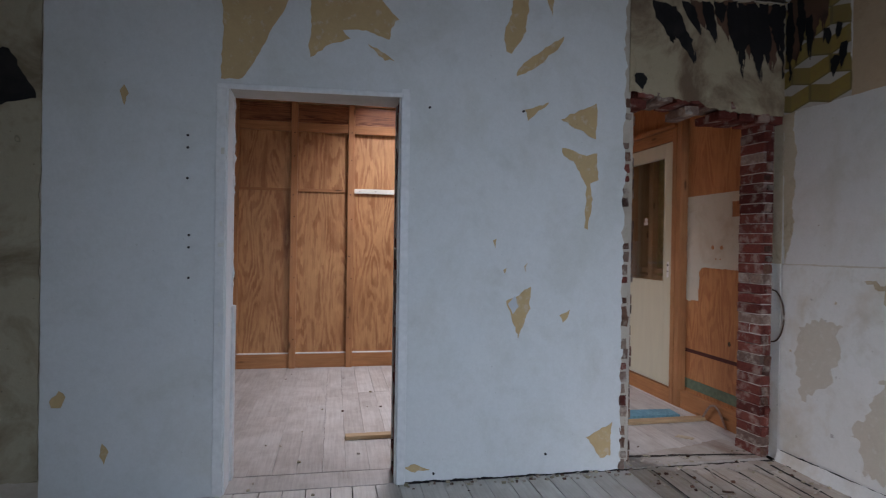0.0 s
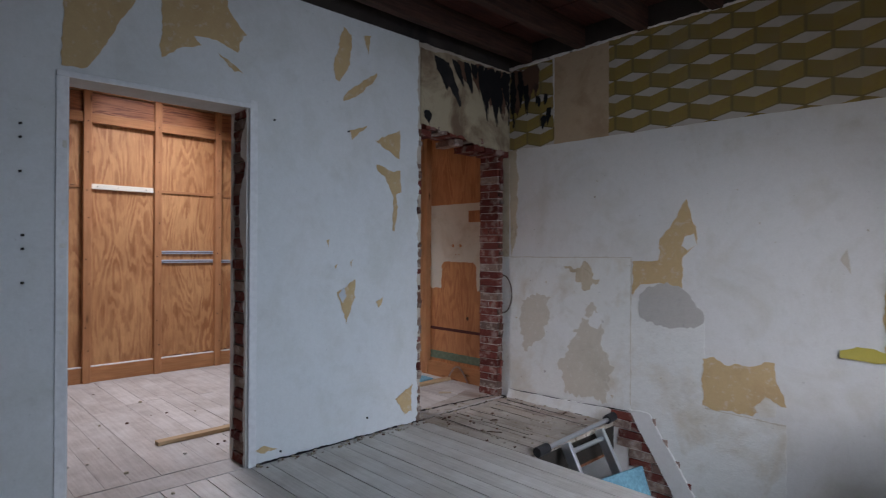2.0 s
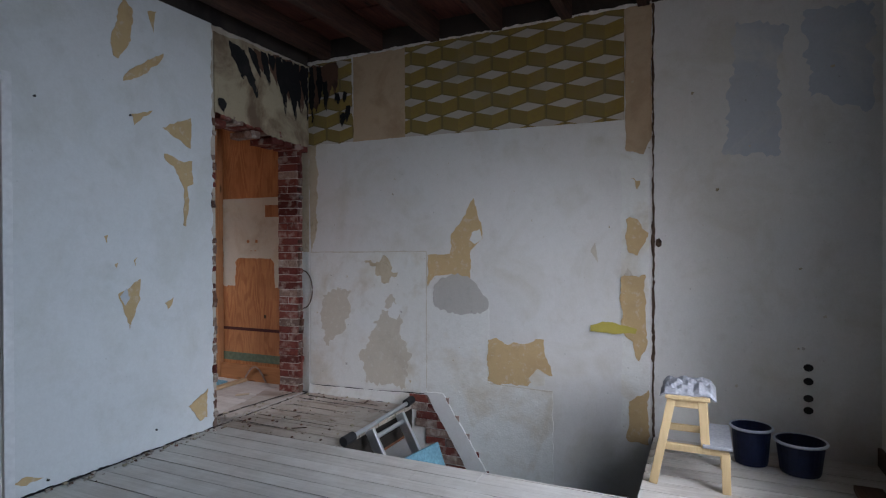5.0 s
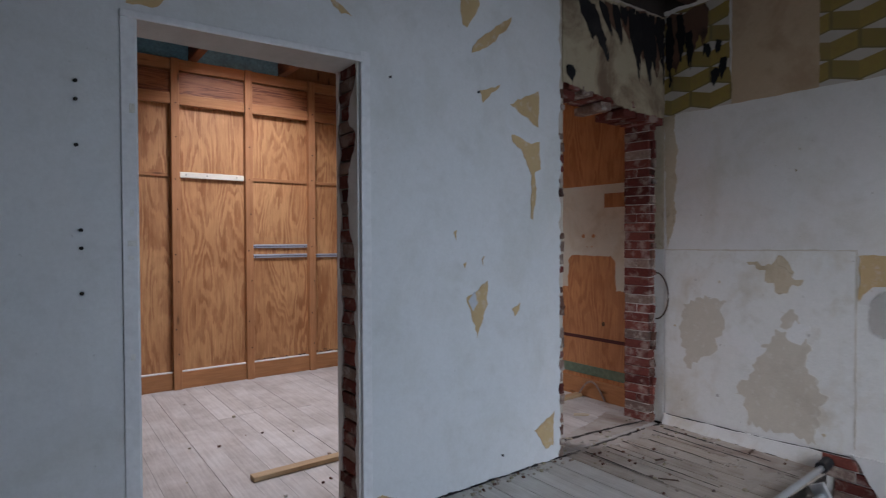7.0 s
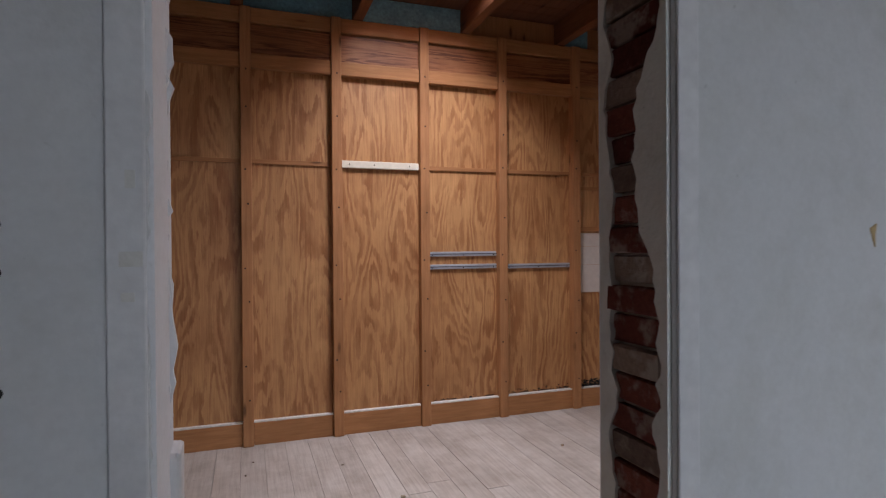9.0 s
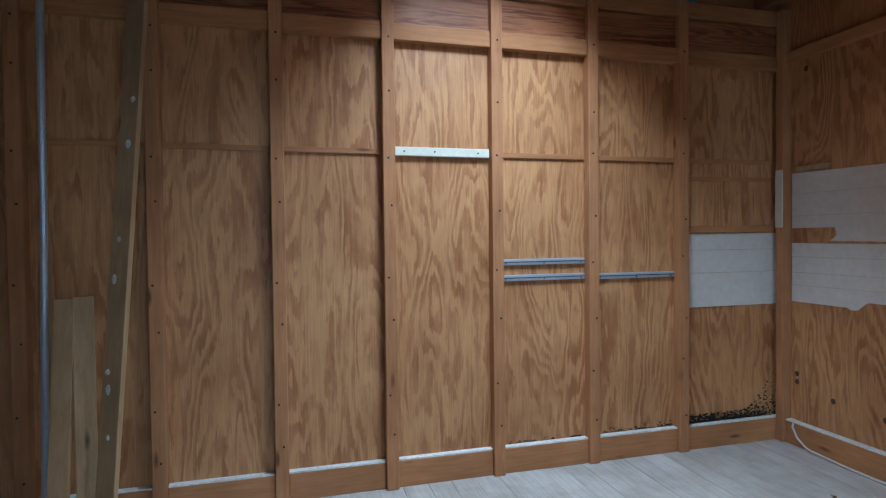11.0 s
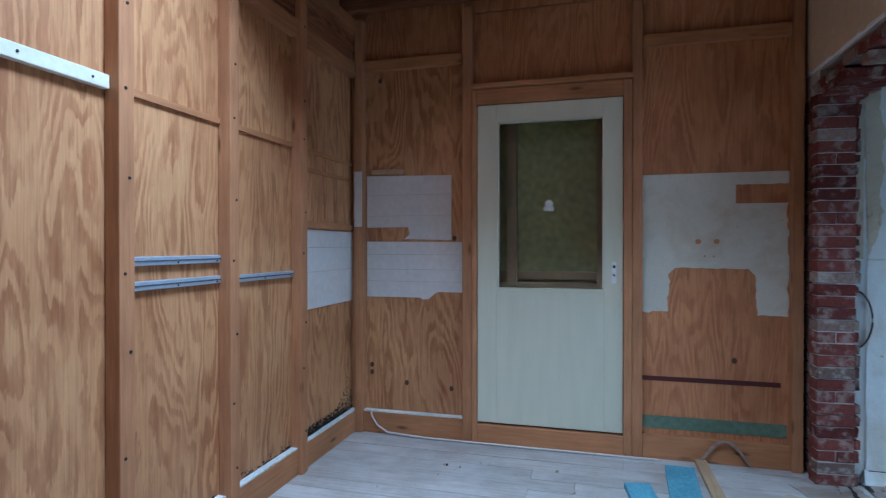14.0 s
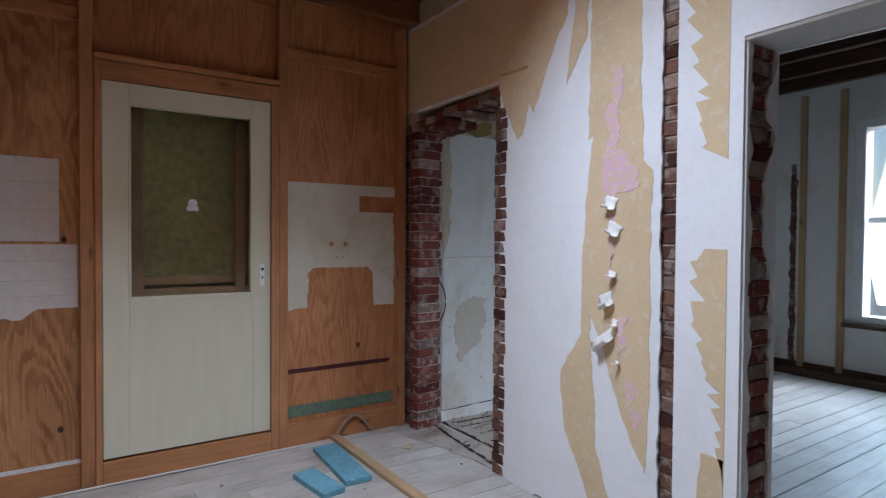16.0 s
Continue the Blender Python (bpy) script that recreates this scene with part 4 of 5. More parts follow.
arc = tube(bmesh.new(), [(FX1 - 0.012, 3.01 - 0.095 * math.sin(a), 0.87 + 0.16 * math.cos(a)) for a in np.linspace(0, math.pi, 14)], 0.005)
tagged(link_mesh("wall_cable", arc, M_DARKWOOD), "old grey cable bent in an arc on the side wall", "cable")

# ---- panelling of the wooden room ----
studs = [-2.06, -1.50, -0.93, -0.36, 0.21, 0.82, 1.42, 2.04, 2.832]
for x in studs:
    part("stud", box((x, 5.875, 0.0), (x + 0.066, BY - 0.001, 2.785), 0.004), M_STUD, wall_back)
    for z in np.arange(0.25, 2.6, 0.31):
        part("nail", tube(bmesh.new(), [(x + 0.033 + 0.012 * math.sin(z * 9), 5.876, z + 0.05 * math.sin(z * 31 + x)), (x + 0.033 + 0.012 * math.sin(z * 9), 5.872, z + 0.05 * math.sin(z * 31 + x))], 0.006, 6), M_NAIL, wall_back)
for a, b in zip(studs, studs[1:]):
    x0, x1 = a + 0.067, b - 0.001
    part("plywood_panel", box((x0 - 0.02, BY, 0.14), (x1 + 0.02, BY + 0.012, 1.822)), M_PLY, wall_back)
    part("plywood_panel", box((x0 - 0.02, BY, 1.824), (x1 + 0.02, BY + 0.012, 2.42)), M_PLY, wall_back)
    part("grained_board", box((x0, BY - 0.028, 2.50), (x1, BY + 0.012, 2.68)), M_PLYX, wall_back)
    part("nailer", box((x0, BY - 0.05, 2.405), (x1, BY, 2.495), 0.004), M_STUDX, wall_back)
    part("wall_plate", box((x0, BY - 0.05, 2.69), (x1, BY + 0.01, 2.783), 0.004), M_STUDX, wall_back)
    part("base_board", box((x0, 5.900, 0.0), (x1, BY, 0.142), 0.003), M_STUDX, wall_back)
    part("dust_ledge", sheet("z", 0.143, 1, [(x0, 5.902), (x1, 5.902), (x1, BY, 0), (x0, BY, 0)], 0.008, 0.003), M_DUST, wall_back, "white plaster dust on the ledge")
    if abs(a - 0.21) > 0.01:
        part("batten", box((x0, BY - 0.014, 1.80), (x1, BY, 1.828), 0.002), M_STUDX, wall_back)
strip = part("batten", box((0.278, BY - 0.028, 1.794), (0.818, BY, 1.842), 0.003), M_BATTEN, wall_back, "white-painted batten")
for x in (0.33, 0.50, 0.75):
    part("nail", tube(bmesh.new(), [(x, BY - 0.0285, 1.818), (x, BY - 0.031, 1.818)], 0.005, 6), M_NAIL, wall_back)
for x0, x1, z in ((0.888, 1.415, 1.204), (0.888, 1.415, 1.113), (1.49, 2.035, 1.108)):
    r = part("metal_rail", box((x0, BY - 0.018, z - 0.017), (x1, BY, z + 0.017), 0.003), M_RAIL, wall_back, "grey metal rail")
    part("groove", box((x0, BY - 0.020, z - 0.003), (x1, BY - 0.0175, z + 0.003)), M_GROOVE, r)
    for f in (0.05, 0.5, 0.95):
        xx = x0 + f * (x1 - x0)
        part("screw", tube(bmesh.new(), [(xx, BY - 0.018, z - 0.008), (xx, BY - 0.021, z - 0.008)], 0.004, 6), M_NAIL, r)
for z0, z1 in ((0.89, 1.105), (1.107, 1.25), (1.252, 1.355)):
    part("tile_board", box((2.106, BY - 0.007, z0), (2.83, BY, z1), 0.001), M_TILE, wall_back, "white tile-effect board")
part("batten", box((2.106, BY - 0.02, 1.365), (2.83, BY, 1.405), 0.003), M_STUDX, wall_back)
part("batten", box((2.106, BY - 0.012, 1.69), (2.83, BY, 1.715), 0.002), M_STUDX, wall_back)


def mould(x0, x1, z0, reach, count, label, corner=None):
    """Scattered black spots that grow up from a ledge."""
    bm = bmesh.new()
    for k in range(count):
        x = random.uniform(x0, x1)
        tall = reach * (1.0 if corner is None else 0.18 + max(0.0, 1 - abs(x - corner) / 0.28) ** 2)
        z = z0 + tall * random.random() ** 2.2
        r = random.uniform(0.0012, 0.0055) * (1.5 - (z - z0) / reach)
        wide = random.uniform(1.0, 2.6)
        y = BY - 0.0006 - 0.00001 * k
        ring = []
        for n in range(9):
            a = n * math.tau / 9
            q = r * random.uniform(0.5, 1.2)
            ring.append(bm.verts.new((min(max(x + wide * q * math.cos(a), x0), x1), y, max(z + q * math.sin(a), z0))))
        bm.faces.new(ring)
    return part("mould_stain", bm, M_MOULD, wall_back, label)


mould(2.11, 2.83, 0.152, 0.30, 900, "black mould creeping up from the base board", 2.82)
mould(1.49, 2.03, 0.152, 0.045, 110, "black mould above the base board")
mould(0.89, 1.41, 0.152, 0.02, 40, "dark specks above the base board")


def end_panel(y0, y1, z0, z1, mat, name="plywood_panel", proud=0.0, thick=0.012, bevel=0.0, label=""):
    return part(name, box((RX - proud, y0, z0), (RX - proud + thick, y1, z1), bevel), mat, wall_end, label)


for y0, y1 in ((5.088, 5.152), (4.058, 4.115), (5.845, 5.90), (3.215, 3.27)):
    end_panel(y0, y1, 0.0, 2.785 if y0 > 4 else 2.78, M_STUD, "stud", 0.07, 0.069, 0.004)
for y0, y1 in ((3.27, 4.058), (5.152, 5.845)):
    end_panel(y0 - 0.02, y1 + 0.02, 0.13, 2.46, M_PLYRED if y0 < 4 else M_PLY)
    end_panel(y0, y1, 2.44, 2.51, M_STUDY, "nailer", 0.045, 0.045, 0.004)
    end_panel(y0 - 0.01, y1 + 0.01, 2.51, 2.95, M_PLYRED, "grained_board", 0.004)
    end_panel(y0, y1, 0.0, 0.14, M_STUDY, "base_board", 0.045, 0.045, 0.004)
    if y0 > 4:
        part("dust_ledge", sheet("z", 0.141, 1, [(RX - 0.044, y0), (RX, y0, 0), (RX, y1, 0), (RX - 0.044, y1)], 0.008, 0.003), M_DUST, wall_end)
end_panel(4.115, 5.088, 2.30, 2.76, M_PLYRED, "plywood_panel", 0.0)
end_panel(4.115, 5.088, 2.77, 2.955, M_PLYRED, "grained_board", 0.0)
end_panel(4.115, 5.088, 2.255, 2.285, M_STUDY, "door_lip", 0.10, 0.10, 0.005)
for y0, y1, z0, z1 in ((4.117, 4.165, 0.0, 2.25), (5.055, 5.087, 0.0, 2.25), (4.165, 5.055, 2.155, 2.25), (4.165, 5.055, 0.0, 0.128)):
    end_panel(y0, y1, z0, z1, M_STUD if z1 - z0 > 1 else M_STUDY, "door_frame", 0.078, 0.14, 0.005)
# white tile boards left of the door
T = RX - 0.006
patch(wall_end, "x", RX, -1, [(5.835, 1.29, 0), (5.16, 1.285, 0), (5.16, 0.955, 0), (5.33, 0.955, 0.004), (5.37, 0.93, 0.01), (5.40, 0.905, 0.008), (5.46, 0.915, 0), (5.835, 0.915, 0)], M_TILE, "broken white tile-effect board", 0.006, 0.0, "tile_board")
patch(wall_end, "x", RX, -1, [(5.835, 1.735, 0), (5.24, 1.725, 0), (5.24, 1.30, 0), (5.57, 1.305, 0), (5.53, 1.335, 0.005), (5.54, 1.385, 0), (5.835, 1.385, 0)], M_TILE, "white tile-effect board", 0.006, 0.0, "tile_board")
patch(wall_end, "x", RX - 0.07, -1, [(5.90, 1.76, 0.003), (5.845, 1.76, 0), (5.845, 1.39, 0), (5.90, 1.39, 0.003)], M_TILE, "", 0.006, 0.0, "tile_board")
for z in (1.02, 1.10, 1.20, 1.46, 1.60):
    part("board_joint", box((T - 0.0015, 5.165 if z < 1.3 else 5.245, z), (T + 0.001, 5.83, z + 0.004)), M_BEIGE, wall_end)
end_panel(5.57, 5.80, 1.742, 1.775, M_PALEX, "batten", 0.02, 0.02, 0.003, "pale wood offcut")
# cream painted area right of the door
patch(wall_end, "x", RX, -1, [(4.056, 0.87, 0.008), (4.056, 1.685, 0.006), (3.272, 1.685, 0), (3.272, 1.615, 0.003), (3.545, 1.615, 0.003), (3.545, 1.505, 0.003), (3.272, 1.505, 0), (3.272, 0.86, 0.01), (3.43, 0.86, 0.006), (3.44, 1.09, 0.004), (3.48, 1.13, 0.003), (3.87, 1.13, 0.004), (3.91, 1.09, 0.004), (3.91, 0.87, 0.012)][::-1],
      M_PALEPAINT, "cream painted area left by a removed fitting", 0.003, 0.004, "painted_area")
for y, z, r in ((3.745, 1.285, 0.017), (3.645, 1.285, 0.017), (3.71, 1.20, 0.006), (3.66, 1.20, 0.006)):
    patch(wall_end, "x", RX - 0.003, -1, [(y + r * math.cos(k), z + r * math.sin(k)) for k in (0, 1, 2, 3, 4, 5.2)], M_PLYRED, "screw hole", 0.002, 0.0, "hole")
for y, z in ((3.55, 0.595), (5.22, 1.31), (5.24, 0.32), (5.55, 0.34), (5.80, 0.45), (5.80, 0.40), (5.74, 2.38)):
    patch(wall_end, "x", RX, -1, [(y + 0.014 * math.cos(k), z + 0.018 * math.sin(k)) for k in (0, 0.7, 1.4, 2.1, 2.8, 3.5, 4.2, 4.9, 5.6)], M_DARKWOOD, "dark knot hole", 0.003, 0.0, "hole")
end_panel(3.31, 4.056, 0.455, 0.482, M_MAROON, "painted_strip", 0.004, 0.004, 0.0, "dark maroon strip")
end_panel(3.28, 4.056, 0.170, 0.245, M_GREEN, "painted_strip", 0.004, 0.004, 0.0, "green painted strip")

# ---- white door ----
door = thing("door_1", "cream-white painted door with a large glazed panel, shut", "door", (2.81, 4.61, 0.13))
door["kind"] = "structure"
DX0, DX1 = RX - 0.066, RX - 0.022
for y0, y1, z0, z1 in ((4.168, 4.275, 0.14, 2.15), (4.93, 5.052, 0.14, 2.15), (4.275, 4.93, 2.045, 2.15), (4.275, 4.93, 0.14, 0.985)):
    sub_part(door, "door_rail" if y1 - y0 > 0.2 else "stile", box((DX0, y0, z0), (DX1, y1, z1), 0.003), M_DOOR)
for y0, y1, z0, z1 in ((4.275, 4.287, 0.985, 2.045), (4.918, 4.93, 0.985, 2.045), (4.287, 4.918, 2.033, 2.045), (4.27, 4.935, 0.978, 0.997)):
    sub_part(door, "glazing_bead", box((DX0 - 0.004, y0, z0), (DX1, y1, z1), 0.002), M_DOOR)
g = sub_part(door, "glass_pane", box((RX - 0.042, 4.277, 0.987), (RX - 0.038, 4.928, 2.043)), M_GLASS)
g.visible_shadow = False
fo = [(4.60 + 0.026 * math.cos(a), 1.52 + 0.024 * math.sin(a)) for a in np.linspace(0, math.pi, 10)]
fo += [(4.582, 1.508), (4.57, 1.50), (4.57, 1.478), (4.634, 1.478), (4.634, 1.50), (4.618, 1.508)]
sub_part(door, "sticker", sheet("x", RX - 0.042, -1, [(y + 0.005, z, 0) for y, z in fo], 0.001, 0.0), M_STICKER, "white round-topped sticker")
lock = sub_part(door, "lock_plate", box((DX0 - 0.003, 4.206, 1.035), (DX0, 4.232, 1.165), 0.001), M_STICKER, "steel lock plate without handle")
for z in (1.135, 1.085):
    o = part("key_hole", tube(bmesh.new(), [(DX0 - 0.0035, 4.218, z), (DX0 - 0.0045, 4.218, z)], 0.009 if z > 1.1 else 0.006, 10), M_NAIL, lock)

# ---- things in the wooden room ----
pl = thing("plank", "long narrow pine plank lying on the white floor", "plank", (1.5, 3.73, 0))
sub_part(pl, "board", box((0.17, 3.69, 0.001), (2.80, 3.752, 0.026), 0.003, Matrix.Rotation(radians(0.8), 4, "Z")), M_PALEX)
for c, s, a, lab in (((2.19, 4.09), (0.33, 0.13), 8, "small blue foam board offcut on the floor"), ((2.37, 3.885), (0.56, 0.15), -3, "large blue foam board offcut beside the plank")):
    fb = link_mesh("foam_board", rough_box((-s[0] / 2, -s[1] / 2, 0.001), (s[0] / 2, s[1] / 2, 0.031), 0.0015, 0.003), M_BLUEBOARD)
    fb.matrix_world = pose(*c, 0, 0, 0, a)
    tagged(fb, lab, "board")
cable = tube(bmesh.new(), [(2.79, 3.74 - 0.26 * f, 0.012 + 0.13 * math.sin(math.pi * f)) for f in np.linspace(0, 1, 14)], 0.008)
tagged(link_mesh("cable_loop", cable, M_BRICKL), "brown loop of old cable standing from the floor", "cable")
cord = tube(bmesh.new(), [(2.84, 5.80, 0.155), (2.80, 5.78, 0.12), (2.795, 5.74, 0.06), (2.785, 5.66, 0.02), (2.78, 5.4, 0.008), (2.775, 4.6, 0.008), (2.78, 3.95, 0.008)], 0.006)
tagged(link_mesh("cable", cord, M_TILE), "thin white cable along the base board", "cable")


def leaning(name, foot, top, w, d, mat, label):
    a, b = Vector(foot), Vector(top)
    ln = (b - a).length
    ob = link_mesh(name, box((-w / 2, -d / 2, 0), (w / 2, d / 2, ln), 0.003), mat)
    ob.matrix_world = Matrix.Translation(a) @ (b - a).to_track_quat("Z", "Y").to_matrix().to_4x4()
    return tagged(ob, label, "plank")


lp = leaning("leaning_plank", (-1.07, 5.62, 0.012), (-0.925, 5.84, 2.62), 0.105, 0.025, M_PALE, "tall pine plank with plaster blobs leaning on the wall")
for k, f in enumerate((0.19, 0.27, 0.30, 0.46, 0.53, 0.70, 0.78)):
    bl = bmesh.new()
    bmesh.ops.create_icosphere(bl, subdivisions=2, radius=0.012 + 0.005 * math.sin(k * 3.1), matrix=Matrix.Translation((0.024 * math.sin(k * 7), 0.013, f * 2.55)) @ Matrix.Diagonal((0.8 + 0.5 * math.sin(k * 2.3) ** 2, 0.3, 1.0 + 0.9 * math.sin(k * 1.7) ** 2, 1)))
    for v in bl.verts:
        v.co += Vector((random.uniform(-1, 1), 0, random.uniform(-1, 1))) * 0.003
    part("plaster_blob", bl, M_DUST, lp)
leaning("leaning_board", (-1.26, 5.66, 0.01), (-1.25, 5.80, 1.09), 0.085, 0.022, M_PALE, "short pine board leaning on the wall")
leaning("leaning_board", (-1.14, 5.68, 0.01), (-1.185, 5.81, 1.10), 0.085, 0.022, M_PALE, "short pine board leaning on the wall")
tagged(link_mesh("pipe", tube(bmesh.new(), [(-1.36, 5.83, 0.0), (-1.345, 5.85, 1.4), (-1.335, 5.85, 2.78)], 0.016), M_RAIL), "grey metal pipe rising along the stud wall", "pipe")
scrap = sheet("z", 0.002, 1, [(2.36, 3.42), (2.44, 3.35), (2.47, 3.37), (2.40, 3.45)], 0.006, 0.004)
tagged(link_mesh("paper_scrap", scrap, M_CREAM), "torn cream wallpaper scrap on the floor", "scrap")

# ---- things in the front room ----
ladder = thing("ladder", "aluminium ladder with black rubber tips rising from the stair hole", "ladder", (2.2, 1.6, -2.7))
topb, foot = Vector((2.22, 1.90, 0.03)), Vector((2.1, 0.35, -2.7))
way = (foot - topb).normalized()
for dx in (-0.2, 0.2):
    a, b = topb + Vector((dx, 0, 0)), foot + Vector((dx, 0, 0))
    bm = box((-0.014, -0.035, 0), (0.014, 0.035, (b - a).length), 0.003)
    bm.transform(Matrix.Translation(a) @ (b - a).to_track_quat("Z", "X").to_matrix().to_4x4() @ Matrix.Rotation(radians(90), 4, "Z"))
    sub_part(ladder, "stile", bm, M_ALU)
for k in range(10):
    c = topb + way * (0.06 + 0.28 * k)
    sub_part(ladder, "rung", tube(bmesh.new(), [c + Vector((-0.2, 0, 0)), c + Vector((0.2, 0, 0))], 0.016), M_ALU)
sub_part(ladder, "stand_off_bar", tube(bmesh.new(), [(1.80, 1.925, 0.03), (2.66, 1.945, 0.05)], 0.015), M_ALU)
for p, q in (((1.76, 1.93, 0.028), (1.86, 1.925, 0.034)), ((2.60, 1.945, 0.05), (2.70, 1.95, 0.055))):
    sub_part(ladder, "rubber_tip", tube(bmesh.new(), [p, q], 0.031, 14), M_BLACK, "black rubber end cap")
trim = bmesh.new()
add_box(trim, (HX0, HY1, -0.22), (FX1, HY1 + 0.05, -0.03))
part("trimmer_joist", trim, M_JOIST, floor, "raw timber trimmer at the hole")
part("trimmer_joist", box((HX0 - 0.05, HY0, -0.22), (HX0, HY1, -0.03)), M_PALE, floor, "raw timber trimmer at the hole")
bb = leaning("foam_sheet", (2.30, 1.25, -1.4), (2.38, 1.72, -0.20), 0.42, 0.03, M_BLUEBOARD, "blue foam sheet leaning in the stair hole")

stool = thing("step_stool", "light beech step stool with a cloth on its seat", "stool", (2.15, -0.05, 0))


def beam(p, q, w, d):
    a, b = Vector(p), Vector(q)
    bm = box((-w / 2, -d / 2, 0), (w / 2, d / 2, (b - a).length), 0.003)
    bm.transform(Matrix.Translation(a) @ (b - a).to_track_quat("Z", "Y").to_matrix().to_4x4())
    return bm


for x in (1.99, 2.33):
    sub_part(stool, "leg", beam((x, 0.145, 0.002), (x, 0.055, 0.45), 0.034, 0.042), M_STOOL)
    sub_part(stool, "leg", beam((x, -0.105, 0.20), (x, -0.09, 0.45), 0.034, 0.042), M_STOOL)
    sub_part(stool, "leg", beam((x, -0.20, 0.002), (x, -0.195, 0.20), 0.034, 0.04), M_STOOL)
    sub_part(stool, "side_rail", beam((x, 0.12, 0.205), (x, -0.21, 0.205), 0.03, 0.035), M_STOOL)
    sub_part(stool, "side_rail", beam((x, 0.06, 0.435), (x, -0.10, 0.435), 0.03, 0.045), M_STOOL)
sub_part(stool, "seat", box((1.96, -0.125, 0.452), (2.36, 0.085, 0.472), 0.006), M_STOOL)
sub_part(stool, "step", box((1.96, -0.225, 0.222), (2.36, -0.09, 0.24), 0.005), M_CLOTH, "dusty grey step")
sub_part(stool, "cross_rail", box((2.00, 0.07, 0.30), (2.32, 0.09, 0.34), 0.003), M_STOOL)
cb = bmesh.new()
bmesh.ops.create_grid(cb, x_segments=22, y_segments=20, size=0.5)
for v in cb.verts:
    u, w = v.co.x, v.co.y
    x, y = 2.17 + u * 0.38, -0.02 + w * 0.27
    over = max(0, abs(y + 0.02) - 0.112) * 1.2 + max(0, x - 2.355) * 1.1
    h = 0.03 * max(0, 1 - (abs(u) * 2) ** 2) * max(0, 1 - (abs(w) * 2) ** 3)
    v.co = Vector((x, y, 0.48 + h + 0.028 * noise.noise(Vector((u * 7, w * 7, 2))) - over))
    v.co.z = max(v.co.z, 0.477 - over)
cl = link_mesh("cloth", cb, M_CLOTH)
sm = cl.modifiers.new("thick", "SOLIDIFY")
sm.thickness = 0.006
tagged(cl, "crumpled grey-white cloth lying on the step stool", "cloth")


def tub(x, y, r, h, label):
    t = thing("tub", label, "tub", (x, y, 0), "mortar tubs")
    bm = bmesh.new()
    prof = [(0.0, 0.004), (r * 0.80, 0.004), (r * 0.84, 0.02), (r * 0.97, h - 0.02), (r, h), (r * 1.05, h), (r * 1.05, h + 0.012), (r * 0.97, h + 0.012), (r * 0.94, h - 0.03), (r * 0.80, 0.03), (0.0, 0.025)]
    rings = [[bm.verts.new((x + q * math.cos(k * math.tau / 28), y + q * math.sin(k * math.tau / 28), z)) for k in range(28)] for q, z in prof if q > 0]
    for u, w in zip(rings, rings[1:]):
        for k in range(28):
            bm.faces.new((u[k], u[(k + 1) % 28], w[(k + 1) % 28], w[k]))
    bm.faces.new(rings[0][::-1])
    bm.faces.new(rings[-1])
    sub_part(t, "body", bm, M_TUB)
    rim = tube(bmesh.new(), [(x + r * 1.05 * math.cos(a), y + r * 1.05 * math.sin(a), h + 0.008) for a in np.linspace(0, math.tau, 29)], 0.008, 6)
    sub_part(t, "rim", rim, M_RAIL, "scuffed pale rim")
    return t


tub(2.50, -0.340, 0.102, 0.20, "dark blue plastic mortar tub beside the stool")
tub(2.45, -0.572, 0.118, 0.165, "wide dark blue plastic mortar tub by the wall")
for k, (y, z, w) in enumerate(((-0.90, 0.001, 0.12), (-0.86, 0.032, 0.10), (-0.80, 0.001, 0.05))):
    ob = link_mesh("dark_board", box((0.4, y, z), (2.30 - 0.12 * k, y + w, z + 0.03), 0.003), M_DARKWOOD)
    tagged(ob, "dark brown board stacked along the street wall", "board", "stacked boards")
for x in (2.05, 1.70):
    tagged(link_mesh("wall_batten", box((x, -0.998, 0.05), (x + 0.06, -0.975, 2.78), 0.003), M_PALE), "pale pine batten fixed to the street wall", "batten")
part("brick_chase", sheet("y", -1.0, 1, [(2.20, 0.05), (2.14, 0.05), (2.14, 2.1), (2.20, 2.1)], 0.003, 0.01), M_BRICKD, wall_front, "raked brick chase")
part("skirting_board", box((WX1 - 1.6, -1.0, 0.0), (FX1, -0.98, 0.10)), M_DARKWOOD, wall_front, "dark skirting board")

# ---- bricks ----
def brick_mesh(lx, ly, lz):
    bm = rough_box((-lx / 2, -ly / 2, -lz / 2), (lx / 2, ly / 2, lz / 2), 0.002, 0.004)
    me = bpy.data.meshes.new("brick")
    bmesh.ops.recalc_face_normals(bm, faces=bm.faces)
    bm.to_mesh(me)
    bm.free()
    me.materials.append(M_BRICK)
    return me


def lay(me, mat, m, parent):
    o = new("brick", me)
    o.parent = parent
    o.matrix_basis = m
    if mat is not M_BRICK:
        o.material_slots[0].link = "OBJECT"
        o.material_slots[0].material = mat
    return o


